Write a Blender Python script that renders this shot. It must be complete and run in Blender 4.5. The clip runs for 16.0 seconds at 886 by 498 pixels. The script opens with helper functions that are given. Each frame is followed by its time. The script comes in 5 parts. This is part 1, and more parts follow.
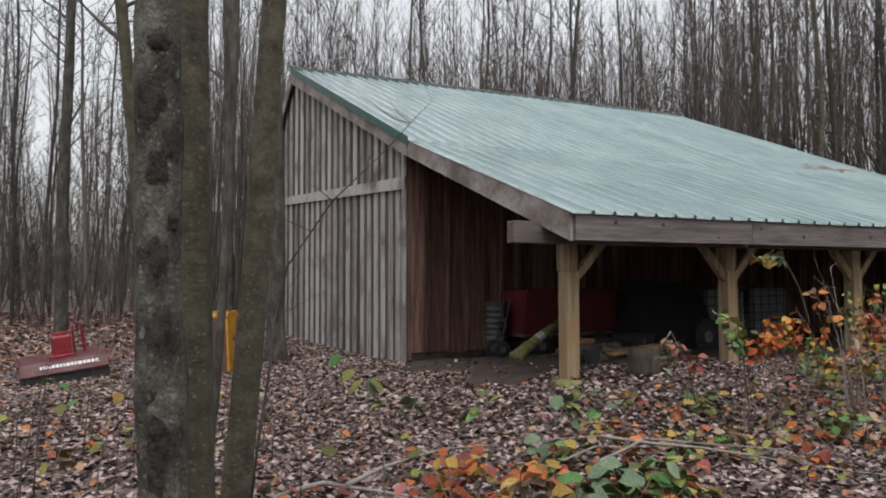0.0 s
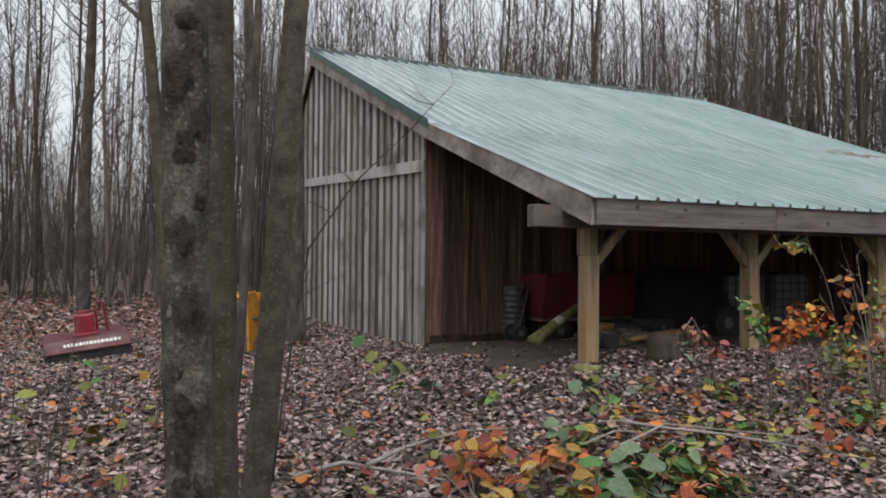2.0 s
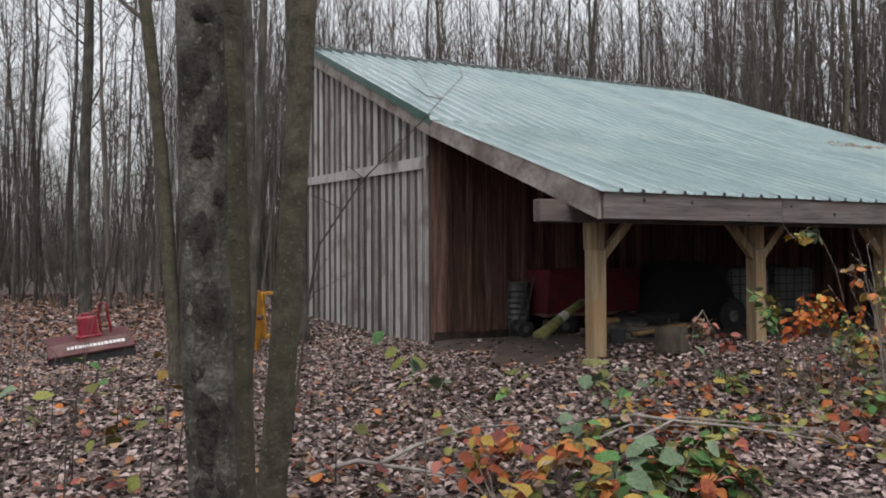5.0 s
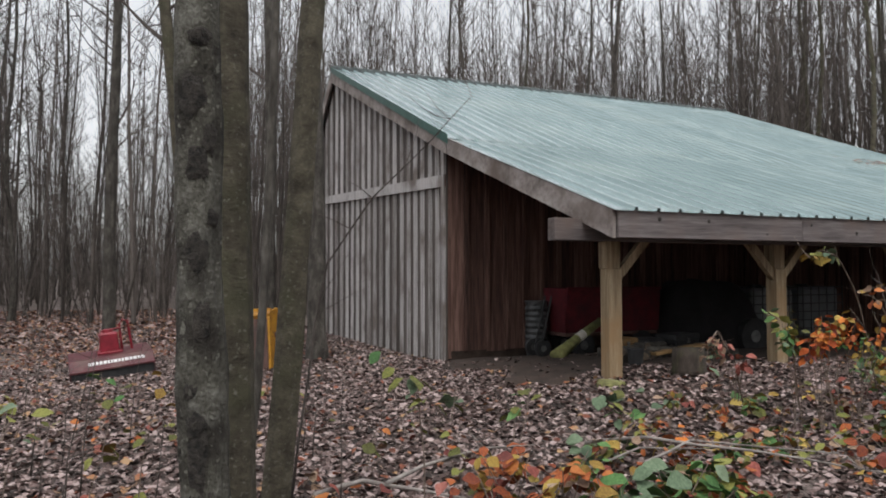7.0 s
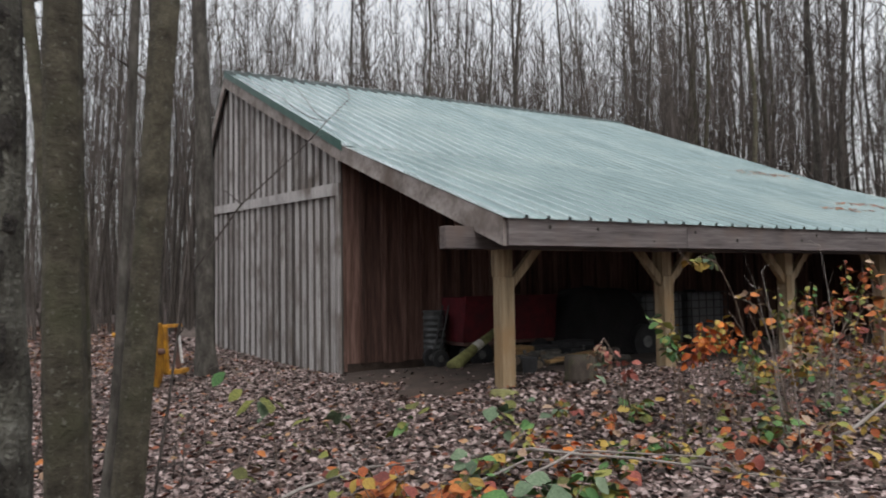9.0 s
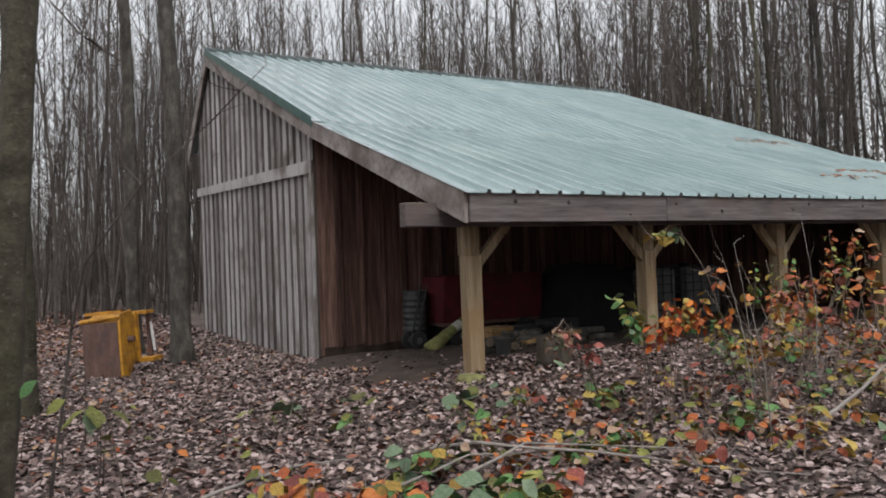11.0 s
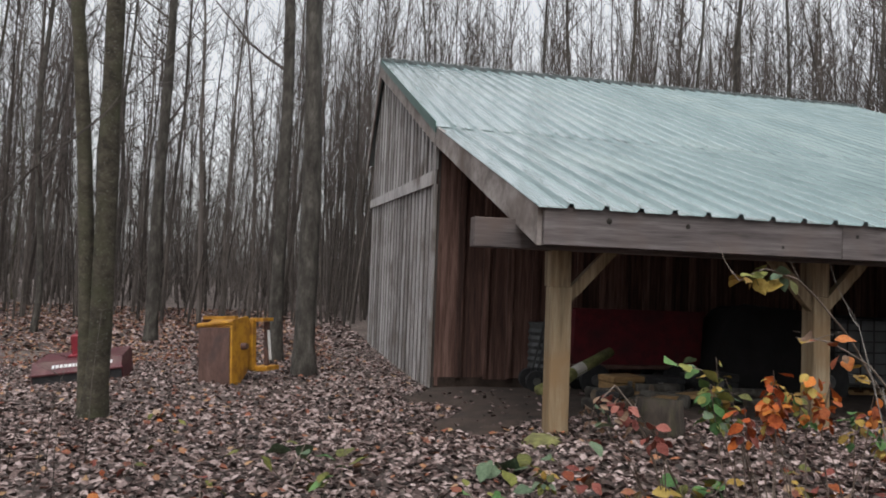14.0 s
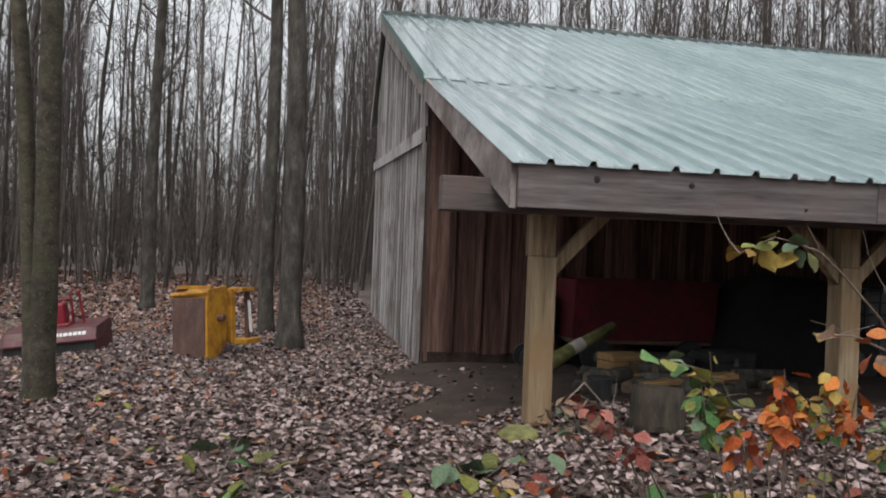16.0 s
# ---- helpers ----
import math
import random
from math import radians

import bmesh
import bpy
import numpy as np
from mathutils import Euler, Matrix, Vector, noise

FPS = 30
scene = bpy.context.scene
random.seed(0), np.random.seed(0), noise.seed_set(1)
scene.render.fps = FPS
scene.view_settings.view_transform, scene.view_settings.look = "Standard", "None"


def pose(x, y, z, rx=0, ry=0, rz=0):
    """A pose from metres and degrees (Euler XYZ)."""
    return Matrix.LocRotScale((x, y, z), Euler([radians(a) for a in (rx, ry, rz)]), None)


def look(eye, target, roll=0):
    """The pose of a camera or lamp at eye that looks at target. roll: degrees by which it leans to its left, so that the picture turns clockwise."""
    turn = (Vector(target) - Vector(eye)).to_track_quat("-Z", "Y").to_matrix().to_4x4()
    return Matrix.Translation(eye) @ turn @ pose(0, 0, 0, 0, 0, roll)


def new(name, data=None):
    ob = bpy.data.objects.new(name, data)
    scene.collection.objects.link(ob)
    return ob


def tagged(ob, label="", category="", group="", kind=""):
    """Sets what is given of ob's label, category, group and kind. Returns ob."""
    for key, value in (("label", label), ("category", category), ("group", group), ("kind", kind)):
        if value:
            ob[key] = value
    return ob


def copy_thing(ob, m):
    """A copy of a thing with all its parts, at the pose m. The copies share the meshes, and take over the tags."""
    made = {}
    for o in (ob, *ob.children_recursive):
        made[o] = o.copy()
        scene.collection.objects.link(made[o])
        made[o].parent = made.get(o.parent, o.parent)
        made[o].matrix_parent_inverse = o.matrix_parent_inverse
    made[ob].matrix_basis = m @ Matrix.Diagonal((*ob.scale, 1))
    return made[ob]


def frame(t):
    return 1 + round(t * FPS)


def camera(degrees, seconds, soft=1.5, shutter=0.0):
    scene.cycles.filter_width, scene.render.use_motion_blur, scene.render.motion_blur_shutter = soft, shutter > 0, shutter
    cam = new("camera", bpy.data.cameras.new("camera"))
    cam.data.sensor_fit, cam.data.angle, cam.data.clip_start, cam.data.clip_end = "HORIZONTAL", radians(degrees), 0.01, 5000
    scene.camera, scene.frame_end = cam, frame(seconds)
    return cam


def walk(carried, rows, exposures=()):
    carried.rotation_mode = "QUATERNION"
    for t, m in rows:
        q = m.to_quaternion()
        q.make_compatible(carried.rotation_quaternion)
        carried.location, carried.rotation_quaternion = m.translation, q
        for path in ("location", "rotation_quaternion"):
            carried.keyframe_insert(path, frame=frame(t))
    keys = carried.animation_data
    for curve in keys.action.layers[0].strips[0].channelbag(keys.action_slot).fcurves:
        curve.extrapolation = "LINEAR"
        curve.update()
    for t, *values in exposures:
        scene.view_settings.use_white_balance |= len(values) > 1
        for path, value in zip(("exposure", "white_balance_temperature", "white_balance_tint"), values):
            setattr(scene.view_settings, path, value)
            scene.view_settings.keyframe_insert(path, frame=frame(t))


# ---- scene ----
cam = camera(62.0, 16.0, soft=1.8, shutter=0.3)
EXPOSURE = -0.36
PATH = [
    (0, (-4.918, -6.769, 1.42), (-4.044, -4.972, 1.498), -0.1),
    (0.5, (-4.935, -6.742, 1.422), (-4.099, -4.926, 1.483), 0.1),
    (1, (-4.938, -6.721, 1.415), (-4.105, -4.903, 1.45), 0.2),
    (1.5, (-4.932, -6.733, 1.411), (-4.087, -4.921, 1.46), 0.4),
    (2, (-4.943, -6.745, 1.415), (-4.11, -4.927, 1.448), 0.5),
    (2.5, (-4.945, -6.75, 1.408), (-4.121, -4.928, 1.436), 0.4),
    (3, (-4.945, -6.745, 1.412), (-4.118, -4.925, 1.445), 0.4),
    (3.5, (-4.941, -6.741, 1.405), (-4.12, -4.917, 1.432), 0.3),
    (4, (-4.94, -6.747, 1.403), (-4.136, -4.916, 1.427), -0.1),
    (4.2, (-4.959, -6.737, 1.407), (-4.161, -4.903, 1.424), -0.3),
    (6.3, (-5.025, -6.598, 1.378), (-4.115, -4.818, 1.43), -0.1),
    (6.5, (-4.993, -6.627, 1.401), (-4.106, -4.835, 1.453), -0.4),
    (7, (-4.899, -6.715, 1.409), (-4.122, -4.873, 1.484), -0.1),
    (7.5, (-4.794, -6.822, 1.4), (-4.059, -4.963, 1.464), -0.8),
    (8, (-4.738, -6.843, 1.387), (-3.988, -4.99, 1.419), -1.2),
    (8.5, (-4.673, -6.685, 1.385), (-3.807, -4.883, 1.432), -0.9),
    (9, (-4.601, -6.592, 1.408), (-3.604, -4.861, 1.508), -0.9),
    (9.2, (-4.599, -6.565, 1.397), (-3.556, -4.86, 1.478), -0.7),
    (11.3, (-3.744, -6.417, 1.443), (-2.787, -4.661, 1.482), -2.0),
    (11.5, (-3.659, -6.368, 1.47), (-2.712, -4.608, 1.55), -1.6),
    (12, (-3.337, -6.19, 1.47), (-2.472, -4.386, 1.467), -4.1),
    (12.5, (-2.98, -6.159, 1.457), (-2.261, -4.293, 1.485), 0.9),
    (13, (-2.676, -6.005, 1.447), (-2.025, -4.114, 1.471), -0.5),
    (13.5, (-2.352, -5.786, 1.485), (-1.786, -3.87, 1.576), -0.9),
    (14, (-1.965, -5.686, 1.481), (-1.569, -3.728, 1.577), 2.2),
    (14.5, (-1.733, -5.651, 1.482), (-1.328, -3.694, 1.562), 1.5),
    (15, (-1.529, -5.42, 1.46), (-1.157, -3.456, 1.525), 1.0),
    (15.5, (-1.355, -5.09, 1.513), (-1.01, -3.122, 1.598), 2.5),
    (16, (-1.325, -4.9, 1.535), (-0.991, -2.928, 1.533), 2.2),
]
walk(cam, [(t, look(eye, target, roll)) for t, eye, target, roll in PATH], exposures=[(0, EXPOSURE), (16, EXPOSURE)])


# ---- light: overcast sky ----
world = bpy.data.worlds.new("world")
scene.world = world
world.use_nodes = True
wt = world.node_tree
wt.nodes.clear()
w_out = wt.nodes.new("ShaderNodeOutputWorld")
w_bg = wt.nodes.new("ShaderNodeBackground")
w_hsv = wt.nodes.new("ShaderNodeHueSaturation")
w_sky = wt.nodes.new("ShaderNodeTexSky")
w_sky.sky_type = "NISHITA"
w_sky.sun_disc = False
w_sky.sun_elevation = radians(60)
w_sky.sun_rotation = radians(200)
w_sky.dust_density = 4.0
w_hsv.inputs["Saturation"].default_value = 0.16
w_bg.inputs["Strength"].default_value = 0.345
wt.links.new(w_sky.outputs[0], w_hsv.inputs["Color"])
wt.links.new(w_hsv.outputs[0], w_bg.inputs["Color"])
wt.links.new(w_bg.outputs[0], w_out.inputs["Surface"])
sun_data = bpy.data.lights.new("sun", "SUN")
sun_data.energy, sun_data.angle, sun_data.color = 0.06, radians(60), (1.0, 0.97, 0.93)
sun = new("sun", sun_data)
sun.matrix_world = look((-8, -16, 60), (0, 0, 0))


# ---- materials ----
def ramp(nt, fac, stops):
    node = nt.nodes.new("ShaderNodeValToRGB")
    el = node.color_ramp.elements
    el[0].position, el[0].color = stops[0][0], (*stops[0][1], 1)
    el[1].position, el[1].color = stops[-1][0], (*stops[-1][1], 1)
    for p, c in stops[1:-1]:
        e = el.new(p)
        e.color = (*c, 1)
    nt.links.new(fac, node.inputs[0])
    return node.outputs[0]


def material(name, stops, scale=(6, 6, 6), rough=0.8, metal=0.0, bump=0.3, fine=40.0, vary=0.0, by="", detail=5.0, stain=None, stain_scale=1.0, bump_dist=0.01, specks=None):
    """Two scales of noise through a colour ramp; vary: brightness by object or island; stain: a second colour in patches."""
    m = bpy.data.materials.new(name)
    m.use_nodes = True
    nt = m.node_tree
    bsdf = nt.nodes["Principled BSDF"]
    co = nt.nodes.new("ShaderNodeTexCoord")
    mp = nt.nodes.new("ShaderNodeMapping")
    mp.inputs["Scale"].default_value = scale
    nt.links.new(co.outputs["Object"], mp.inputs[0])
    vec = mp.outputs[0]
    rnd = None
    if by:
        if by == "island":
            rnd = nt.nodes.new("ShaderNodeNewGeometry").outputs["Random Per Island"]
        else:
            rnd = nt.nodes.new("ShaderNodeObjectInfo").outputs["Random"]
        off = nt.nodes.new("ShaderNodeVectorMath")
        off.operation = "MULTIPLY_ADD"
        off.inputs[1].default_value = (37.0, 23.0, 51.0)
        nt.links.new(rnd, off.inputs[0])
        nt.links.new(vec, off.inputs[2])
        vec = off.outputs[0]
    n1 = nt.nodes.new("ShaderNodeTexNoise")
    n1.inputs["Scale"].default_value, n1.inputs["Detail"].default_value = 1.0, detail
    n1.inputs["Roughness"].default_value = 0.65
    n2 = nt.nodes.new("ShaderNodeTexNoise")
    n2.inputs["Scale"].default_value, n2.inputs["Detail"].default_value = fine / 6.0, 3.0
    nt.links.new(vec, n1.inputs["Vector"])
    nt.links.new(vec, n2.inputs["Vector"])
    mix = nt.nodes.new("ShaderNodeMath")
    mix.operation = "MULTIPLY_ADD"
    mix.inputs[1].default_value = 0.35
    nt.links.new(n2.outputs[0], mix.inputs[0])
    sub = nt.nodes.new("ShaderNodeMath")
    sub.operation = "MULTIPLY_ADD"
    sub.inputs[1].default_value, sub.inputs[2].default_value = 1.3, -0.33
    nt.links.new(n1.outputs[0], sub.inputs[0])
    nt.links.new(sub.outputs[0], mix.inputs[2])
    fac = mix.outputs[0]
    if rnd is not None and vary:
        add = nt.nodes.new("ShaderNodeMath")
        add.operation = "MULTIPLY_ADD"
        add.inputs[1].default_value, add.inputs[2].default_value = vary, -vary / 2
        nt.links.new(rnd, add.inputs[0])
        tot = nt.nodes.new("ShaderNodeMath")
        nt.links.new(fac, tot.inputs[0])
        nt.links.new(add.outputs[0], tot.inputs[1])
        fac = tot.outputs[0]
    col = ramp(nt, fac, stops)
    if stain:
        n3 = nt.nodes.new("ShaderNodeTexNoise")
        n3.inputs["Scale"].default_value, n3.inputs["Detail"].default_value = stain_scale, 6.0
        nt.links.new(co.outputs["Object"], n3.inputs["Vector"])
        f3 = ramp(nt, n3.outputs[0], [(0.5, (0, 0, 0)), (0.68, (1, 1, 1))])
        mx = nt.nodes.new("ShaderNodeMix")
        mx.data_type = "RGBA"
        nt.links.new(f3, mx.inputs[0])
        nt.links.new(col, mx.inputs[6])
        mx.inputs[7].default_value = (*stain, 1)
        col = mx.outputs[2]
    if specks:
        n4 = nt.nodes.new("ShaderNodeTexNoise")
        n4.inputs["Scale"].default_value, n4.inputs["Detail"].default_value = 38.0, 2.0
        nt.links.new(co.outputs["Object"], n4.inputs["Vector"])
        f4 = ramp(nt, n4.outputs[0], [(0.63, (0, 0, 0)), (0.69, (0.8, 0.8, 0.8))])
        mx = nt.nodes.new("ShaderNodeMix")
        mx.data_type = "RGBA"
        nt.links.new(f4, mx.inputs[0])
        nt.links.new(col, mx.inputs[6])
        mx.inputs[7].default_value = (*specks, 1)
        col = mx.outputs[2]
    nt.links.new(col, bsdf.inputs["Base Color"])
    bsdf.inputs["Roughness"].default_value, bsdf.inputs["Metallic"].default_value = rough, metal
    if bump:
        b = nt.nodes.new("ShaderNodeBump")
        b.inputs["Strength"].default_value, b.inputs["Distance"].default_value = bump, bump_dist
        nt.links.new(mix.outputs[0], b.inputs["Height"])
        nt.links.new(b.outputs[0], bsdf.inputs["Normal"])
    return m


M_GROUND = material("leaf_mould", [(0.25, (0.035, 0.026, 0.022)), (0.5, (0.11, 0.085, 0.075)), (0.75, (0.24, 0.19, 0.175))], (9, 9, 9), 0.95, bump=0.8, fine=30, stain=(0.07, 0.05, 0.04), stain_scale=0.5)
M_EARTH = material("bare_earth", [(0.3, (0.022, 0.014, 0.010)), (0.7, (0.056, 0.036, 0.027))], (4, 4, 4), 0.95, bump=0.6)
M_LITTER = material("fallen_leaves", [(0.1, (0.024, 0.016, 0.013)), (0.32, (0.08, 0.05, 0.043)), (0.52, (0.15, 0.10, 0.09)), (0.7, (0.25, 0.184, 0.17)), (0.92, (0.42, 0.33, 0.312))], (14, 14, 14), 0.7, bump=0.2, vary=1.0, by="island")
M_LITTER_WARM = material("fallen_leaves_warm", [(0.1, (0.09, 0.028, 0.016)), (0.4, (0.24, 0.075, 0.04)), (0.6, (0.29, 0.12, 0.055)), (0.9, (0.34, 0.21, 0.11))], (14, 14, 14), 0.7, bump=0.2, vary=1.0, by="island")
M_WOOD_GREY = material("weathered_boards", [(0.2, (0.12, 0.105, 0.098)), (0.38, (0.29, 0.272, 0.265)), (0.65, (0.46, 0.44, 0.435)), (0.9, (0.58, 0.56, 0.555))], (26, 26, 1.1), 0.85, bump=0.5, fine=26, vary=0.4, by="object", stain=(0.17, 0.145, 0.13), stain_scale=1.3)
# wood between the battens, its colour darkened to carry the shade in the gaps
M_BOARD_SHADED = material("shaded_backing_boards", [(0.2, (0.035, 0.028, 0.024)), (0.5, (0.085, 0.072, 0.064)), (0.85, (0.16, 0.14, 0.13))], (22, 22, 1.3), 0.9, bump=0.4, fine=26, vary=0.3, by="object")
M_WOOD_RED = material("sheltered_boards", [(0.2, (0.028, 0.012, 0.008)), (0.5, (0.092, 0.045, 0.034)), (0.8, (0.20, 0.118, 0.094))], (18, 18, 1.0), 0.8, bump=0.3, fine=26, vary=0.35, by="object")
M_FASCIA = material("fascia_timber", [(0.2, (0.045, 0.036, 0.036)), (0.5, (0.112, 0.095, 0.094)), (0.8, (0.19, 0.168, 0.167))], (1.2, 9, 20), 0.8, bump=0.3, fine=30, vary=0.2, by="object", stain=(0.12, 0.09, 0.08), stain_scale=1.6)
M_RAKE = material("rake_timber", [(0.2, (0.12, 0.10, 0.09)), (0.5, (0.28, 0.245, 0.23)), (0.8, (0.42, 0.385, 0.36))], (8, 2.2, 3), 0.8, bump=0.3, fine=40, vary=0.2, by="object", stain=(0.13, 0.10, 0.085), stain_scale=1.6)
M_POST = material("post_timber", [(0.2, (0.11, 0.075, 0.042)), (0.5, (0.255, 0.19, 0.115)), (0.8, (0.38, 0.305, 0.205))], (16, 16, 1.1), 0.75, bump=0.3, fine=30, vary=0.2, by="object", stain=(0.25, 0.16, 0.08), stain_scale=2.0)
M_ROOF = material("green_sheet_metal", [(0.2, (0.20, 0.275, 0.28)), (0.5, (0.26, 0.345, 0.35)), (0.8, (0.33, 0.415, 0.42))], (9, 0.35, 1), 0.2, metal=0.0, bump=0.06, fine=24, vary=0.2, by="object", stain=(0.32, 0.40, 0.395), stain_scale=0.5)
M_CAP = material("weathered_ridge_metal", [(0.3, (0.06, 0.075, 0.075)), (0.7, (0.13, 0.15, 0.15))], (3, 9, 3), 0.5, bump=0.05)
M_TRIM = material("dark_green_trim", [(0.3, (0.03, 0.085, 0.07)), (0.7, (0.06, 0.13, 0.11))], (3, 3, 3), 0.4, bump=0.05)
M_BARK = material("grey_bark", [(0.2, (0.018, 0.015, 0.012)), (0.45, (0.052, 0.046, 0.039)), (0.65, (0.09, 0.082, 0.07)), (0.88, (0.15, 0.14, 0.122))], (9, 9, 3.2), 0.95, bump=0.9, fine=30, vary=0.2, by="object", stain=(0.028, 0.024, 0.02), stain_scale=2.2, bump_dist=0.03)
M_BARK_ROUGH = material("scarred_grey_bark", [(0.22, (0.008, 0.007, 0.005)), (0.40, (0.032, 0.029, 0.022)), (0.56, (0.075, 0.072, 0.058)), (0.8, (0.19, 0.187, 0.165))], (4, 4, 3.2), 0.95, bump=1.0, fine=110, stain=(0.012, 0.009, 0.007), stain_scale=3.6, bump_dist=0.03, specks=(0.15, 0.148, 0.125))
M_BARK_MOSS = material("mossy_bark", [(0.2, (0.020, 0.016, 0.010)), (0.5, (0.058, 0.050, 0.034)), (0.85, (0.115, 0.104, 0.072))], (7, 7, 9), 0.95, bump=0.8, fine=36, vary=0.2, by="object", stain=(0.05, 0.05, 0.026), stain_scale=2.5, bump_dist=0.02, specks=(0.11, 0.106, 0.085))
M_BARK_FAR = material("far_bark", [(0.2, (0.032, 0.026, 0.022)), (0.5, (0.075, 0.062, 0.054)), (0.85, (0.145, 0.125, 0.113))], (4, 4, 1), 0.95, bump=0.0, vary=0.5, by="island")
M_SCAR = material("knot_scar", [(0.3, (0.007, 0.006, 0.005)), (0.75, (0.06, 0.052, 0.044))], (30, 30, 30), 0.95, bump=1.0, bump_dist=0.02)
M_TWIG = material("twigs", [(0.2, (0.04, 0.032, 0.028)), (0.8, (0.11, 0.092, 0.082))], (5, 5, 5), 0.9, bump=0.0, vary=0.3, by="object")
M_STICK = material("bleached_dead_wood", [(0.2, (0.13, 0.11, 0.10)), (0.8, (0.34, 0.31, 0.285))], (8, 8, 8), 0.85, bump=0.2)
M_STEM = material("bramble_stem", [(0.2, (0.10, 0.07, 0.055)), (0.8, (0.26, 0.21, 0.175))], (8, 8, 8), 0.8, bump=0.2)


M_ROOF.node_tree.nodes["Principled BSDF"].inputs["Coat Weight"].default_value = 0.7
M_ROOF.node_tree.nodes["Principled BSDF"].inputs["Coat Roughness"].default_value = 0.12


# ---- mesh helpers ----
class Acc:
    """Collects vertices and faces of one mesh."""

    def __init__(self):
        self.v, self.f = [], []

    def tube(self, pts, radii, sides=6, cap=True, squash=None):
        base = len(self.v)
        n = len(pts)
        for k in range(n):
            a = Vector(pts[max(k - 1, 0)])
            b = Vector(pts[min(k + 1, n - 1)])
            d = (b - a).normalized()
            u = d.orthogonal().normalized() if abs(d.z) < 0.9 else Vector((1, 0, 0)).cross(d).normalized()
            w = d.cross(u)
            for s in range(sides):
                t = 2 * math.pi * s / sides
                r = radii[k] * (squash[s % len(squash)] if squash else 1)
                self.v.append(Vector(pts[k]) + u * (math.cos(t) * r) + w * (math.sin(t) * r))
        for k in range(n - 1):
            for s in range(sides):
                p, q = base + k * sides + s, base + k * sides + (s + 1) % sides
                self.f.append((p, q, q + sides, p + sides))
        if cap:
            self.f.append(tuple(base + s for s in reversed(range(sides))))
            self.f.append(tuple(base + (n - 1) * sides + s for s in range(sides)))
        return self

    def box(self, lo, hi, m=None):
        base = len(self.v)
        for x in (lo[0], hi[0]):
            for y in (lo[1], hi[1]):
                for z in (lo[2], hi[2]):
                    p = Vector((x, y, z))
                    self.v.append(m @ p if m else p)
        for q in ((0, 1, 3, 2), (4, 6, 7, 5), (0, 4, 5, 1), (2, 3, 7, 6), (0, 2, 6, 4), (1, 5, 7, 3)):
            self.f.append(tuple(base + i for i in q))
        return self

    def prism(self, poly, axis, lo, hi, m=None):
        """Extrudes a polygon of (a, b) along an axis (0: x, 1: y, 2: z)."""
        base, n = len(self.v), len(poly)
        for c in (lo, hi):
            for a, b in poly:
                p = Vector(((c, a, b), (a, c, b), (a, b, c))[axis])
                self.v.append(m @ p if m else p)
        self.f.append(tuple(range(base, base + n)))
        self.f.append(tuple(reversed(range(base + n, base + 2 * n))))
        for i in range(n):
            j = (i + 1) % n
            self.f.append((base + i, base + n + i, base + n + j, base + j))
        return self

    def mesh(self, name, mat, smooth=False, bevel=0.0):
        me = bpy.data.meshes.new(name)
        me.from_pydata([tuple(p) for p in self.v], [], self.f)
        bm = bmesh.new()
        bm.from_mesh(me)
        bmesh.ops.recalc_face_normals(bm, faces=bm.faces)
        if bevel:
            bmesh.ops.bevel(bm, geom=bm.edges[:], offset=bevel, segments=1, affect="EDGES")
        bm.to_mesh(me)
        bm.free()
        me.materials.append(mat)
        if smooth:
            me.polygons.foreach_set("use_smooth", [True] * len(me.polygons))
        return me


def part(name, acc, mat, parent, label="", smooth=False, bevel=0.0):
    ob = new(name, acc.mesh(name, mat, smooth, bevel) if isinstance(acc, Acc) else acc)
    ob.parent = parent
    return tagged(ob, label)


def thing(name, label, category, group="", m=None):
    ob = new(name)
    if m is not None:
        ob.matrix_world = m
    return tagged(ob, label, category, group)


def smooth_step(a, b, x):
    t = min(max((x - a) / (b - a), 0.0), 1.0)
    return t * t * (3 - 2 * t)


def gz(x, y):
    """Height of the ground."""
    mound = 0.38 * smooth_step(-3, 2, x) * math.exp(-(((y - 1) / 3.5) ** 2)) if y < 30 else 0
    mound -= 0.2 * smooth_step(-3, -6, x) * smooth_step(3, 7.5, y) * (1 - smooth_step(12, 20, y))
    far = 0.006 * max(0.0, math.hypot(x, y - 4) - 22)
    return -0.12 + mound + far + 0.05 * noise.noise((x * 0.35, y * 0.35, 0)) + 0.02 * noise.noise((x * 1.3, y * 1.3, 5))


# ---- ground ----
def build_ground():
    near = np.arange(-16, 24.01, 0.4)
    far_lo, far_hi = [-900, -400, -200, -110, -70, -45, -30, -22], [30, 40, 55, 80, 120, 210, 400, 900]
    xs = far_lo + list(near) + far_hi
    ys = far_lo + list(near) + far_hi
    v = [(x, y, gz(x, y) if max(abs(x), abs(y)) < 130 else 0.6) for y in ys for x in xs]
    n = len(xs)
    f = [(j * n + i, j * n + i + 1, (j + 1) * n + i + 1, (j + 1) * n + i) for j in range(len(ys) - 1) for i in range(n - 1)]
    me = bpy.data.meshes.new("ground")
    me.from_pydata(v, [], f)
    me.materials.append(M_GROUND)
    me.polygons.foreach_set("use_smooth", [True] * len(me.polygons))
    tagged(new("ground", me), "woodland floor of dark leaf mould and soil", "ground", kind="structure")


build_ground()

# ---- barn ----
LEN = 13.4            # along the eave
YW = 4.95             # front wall under the porch roof
YB = 14.35            # back of the gable wall
YR, ZR = 12.42, 6.96  # ridge
Z0 = 2.16             # eave, top of fascia
YJ, ZJ = 4.62, 3.74   # where porch roof meets the main roof


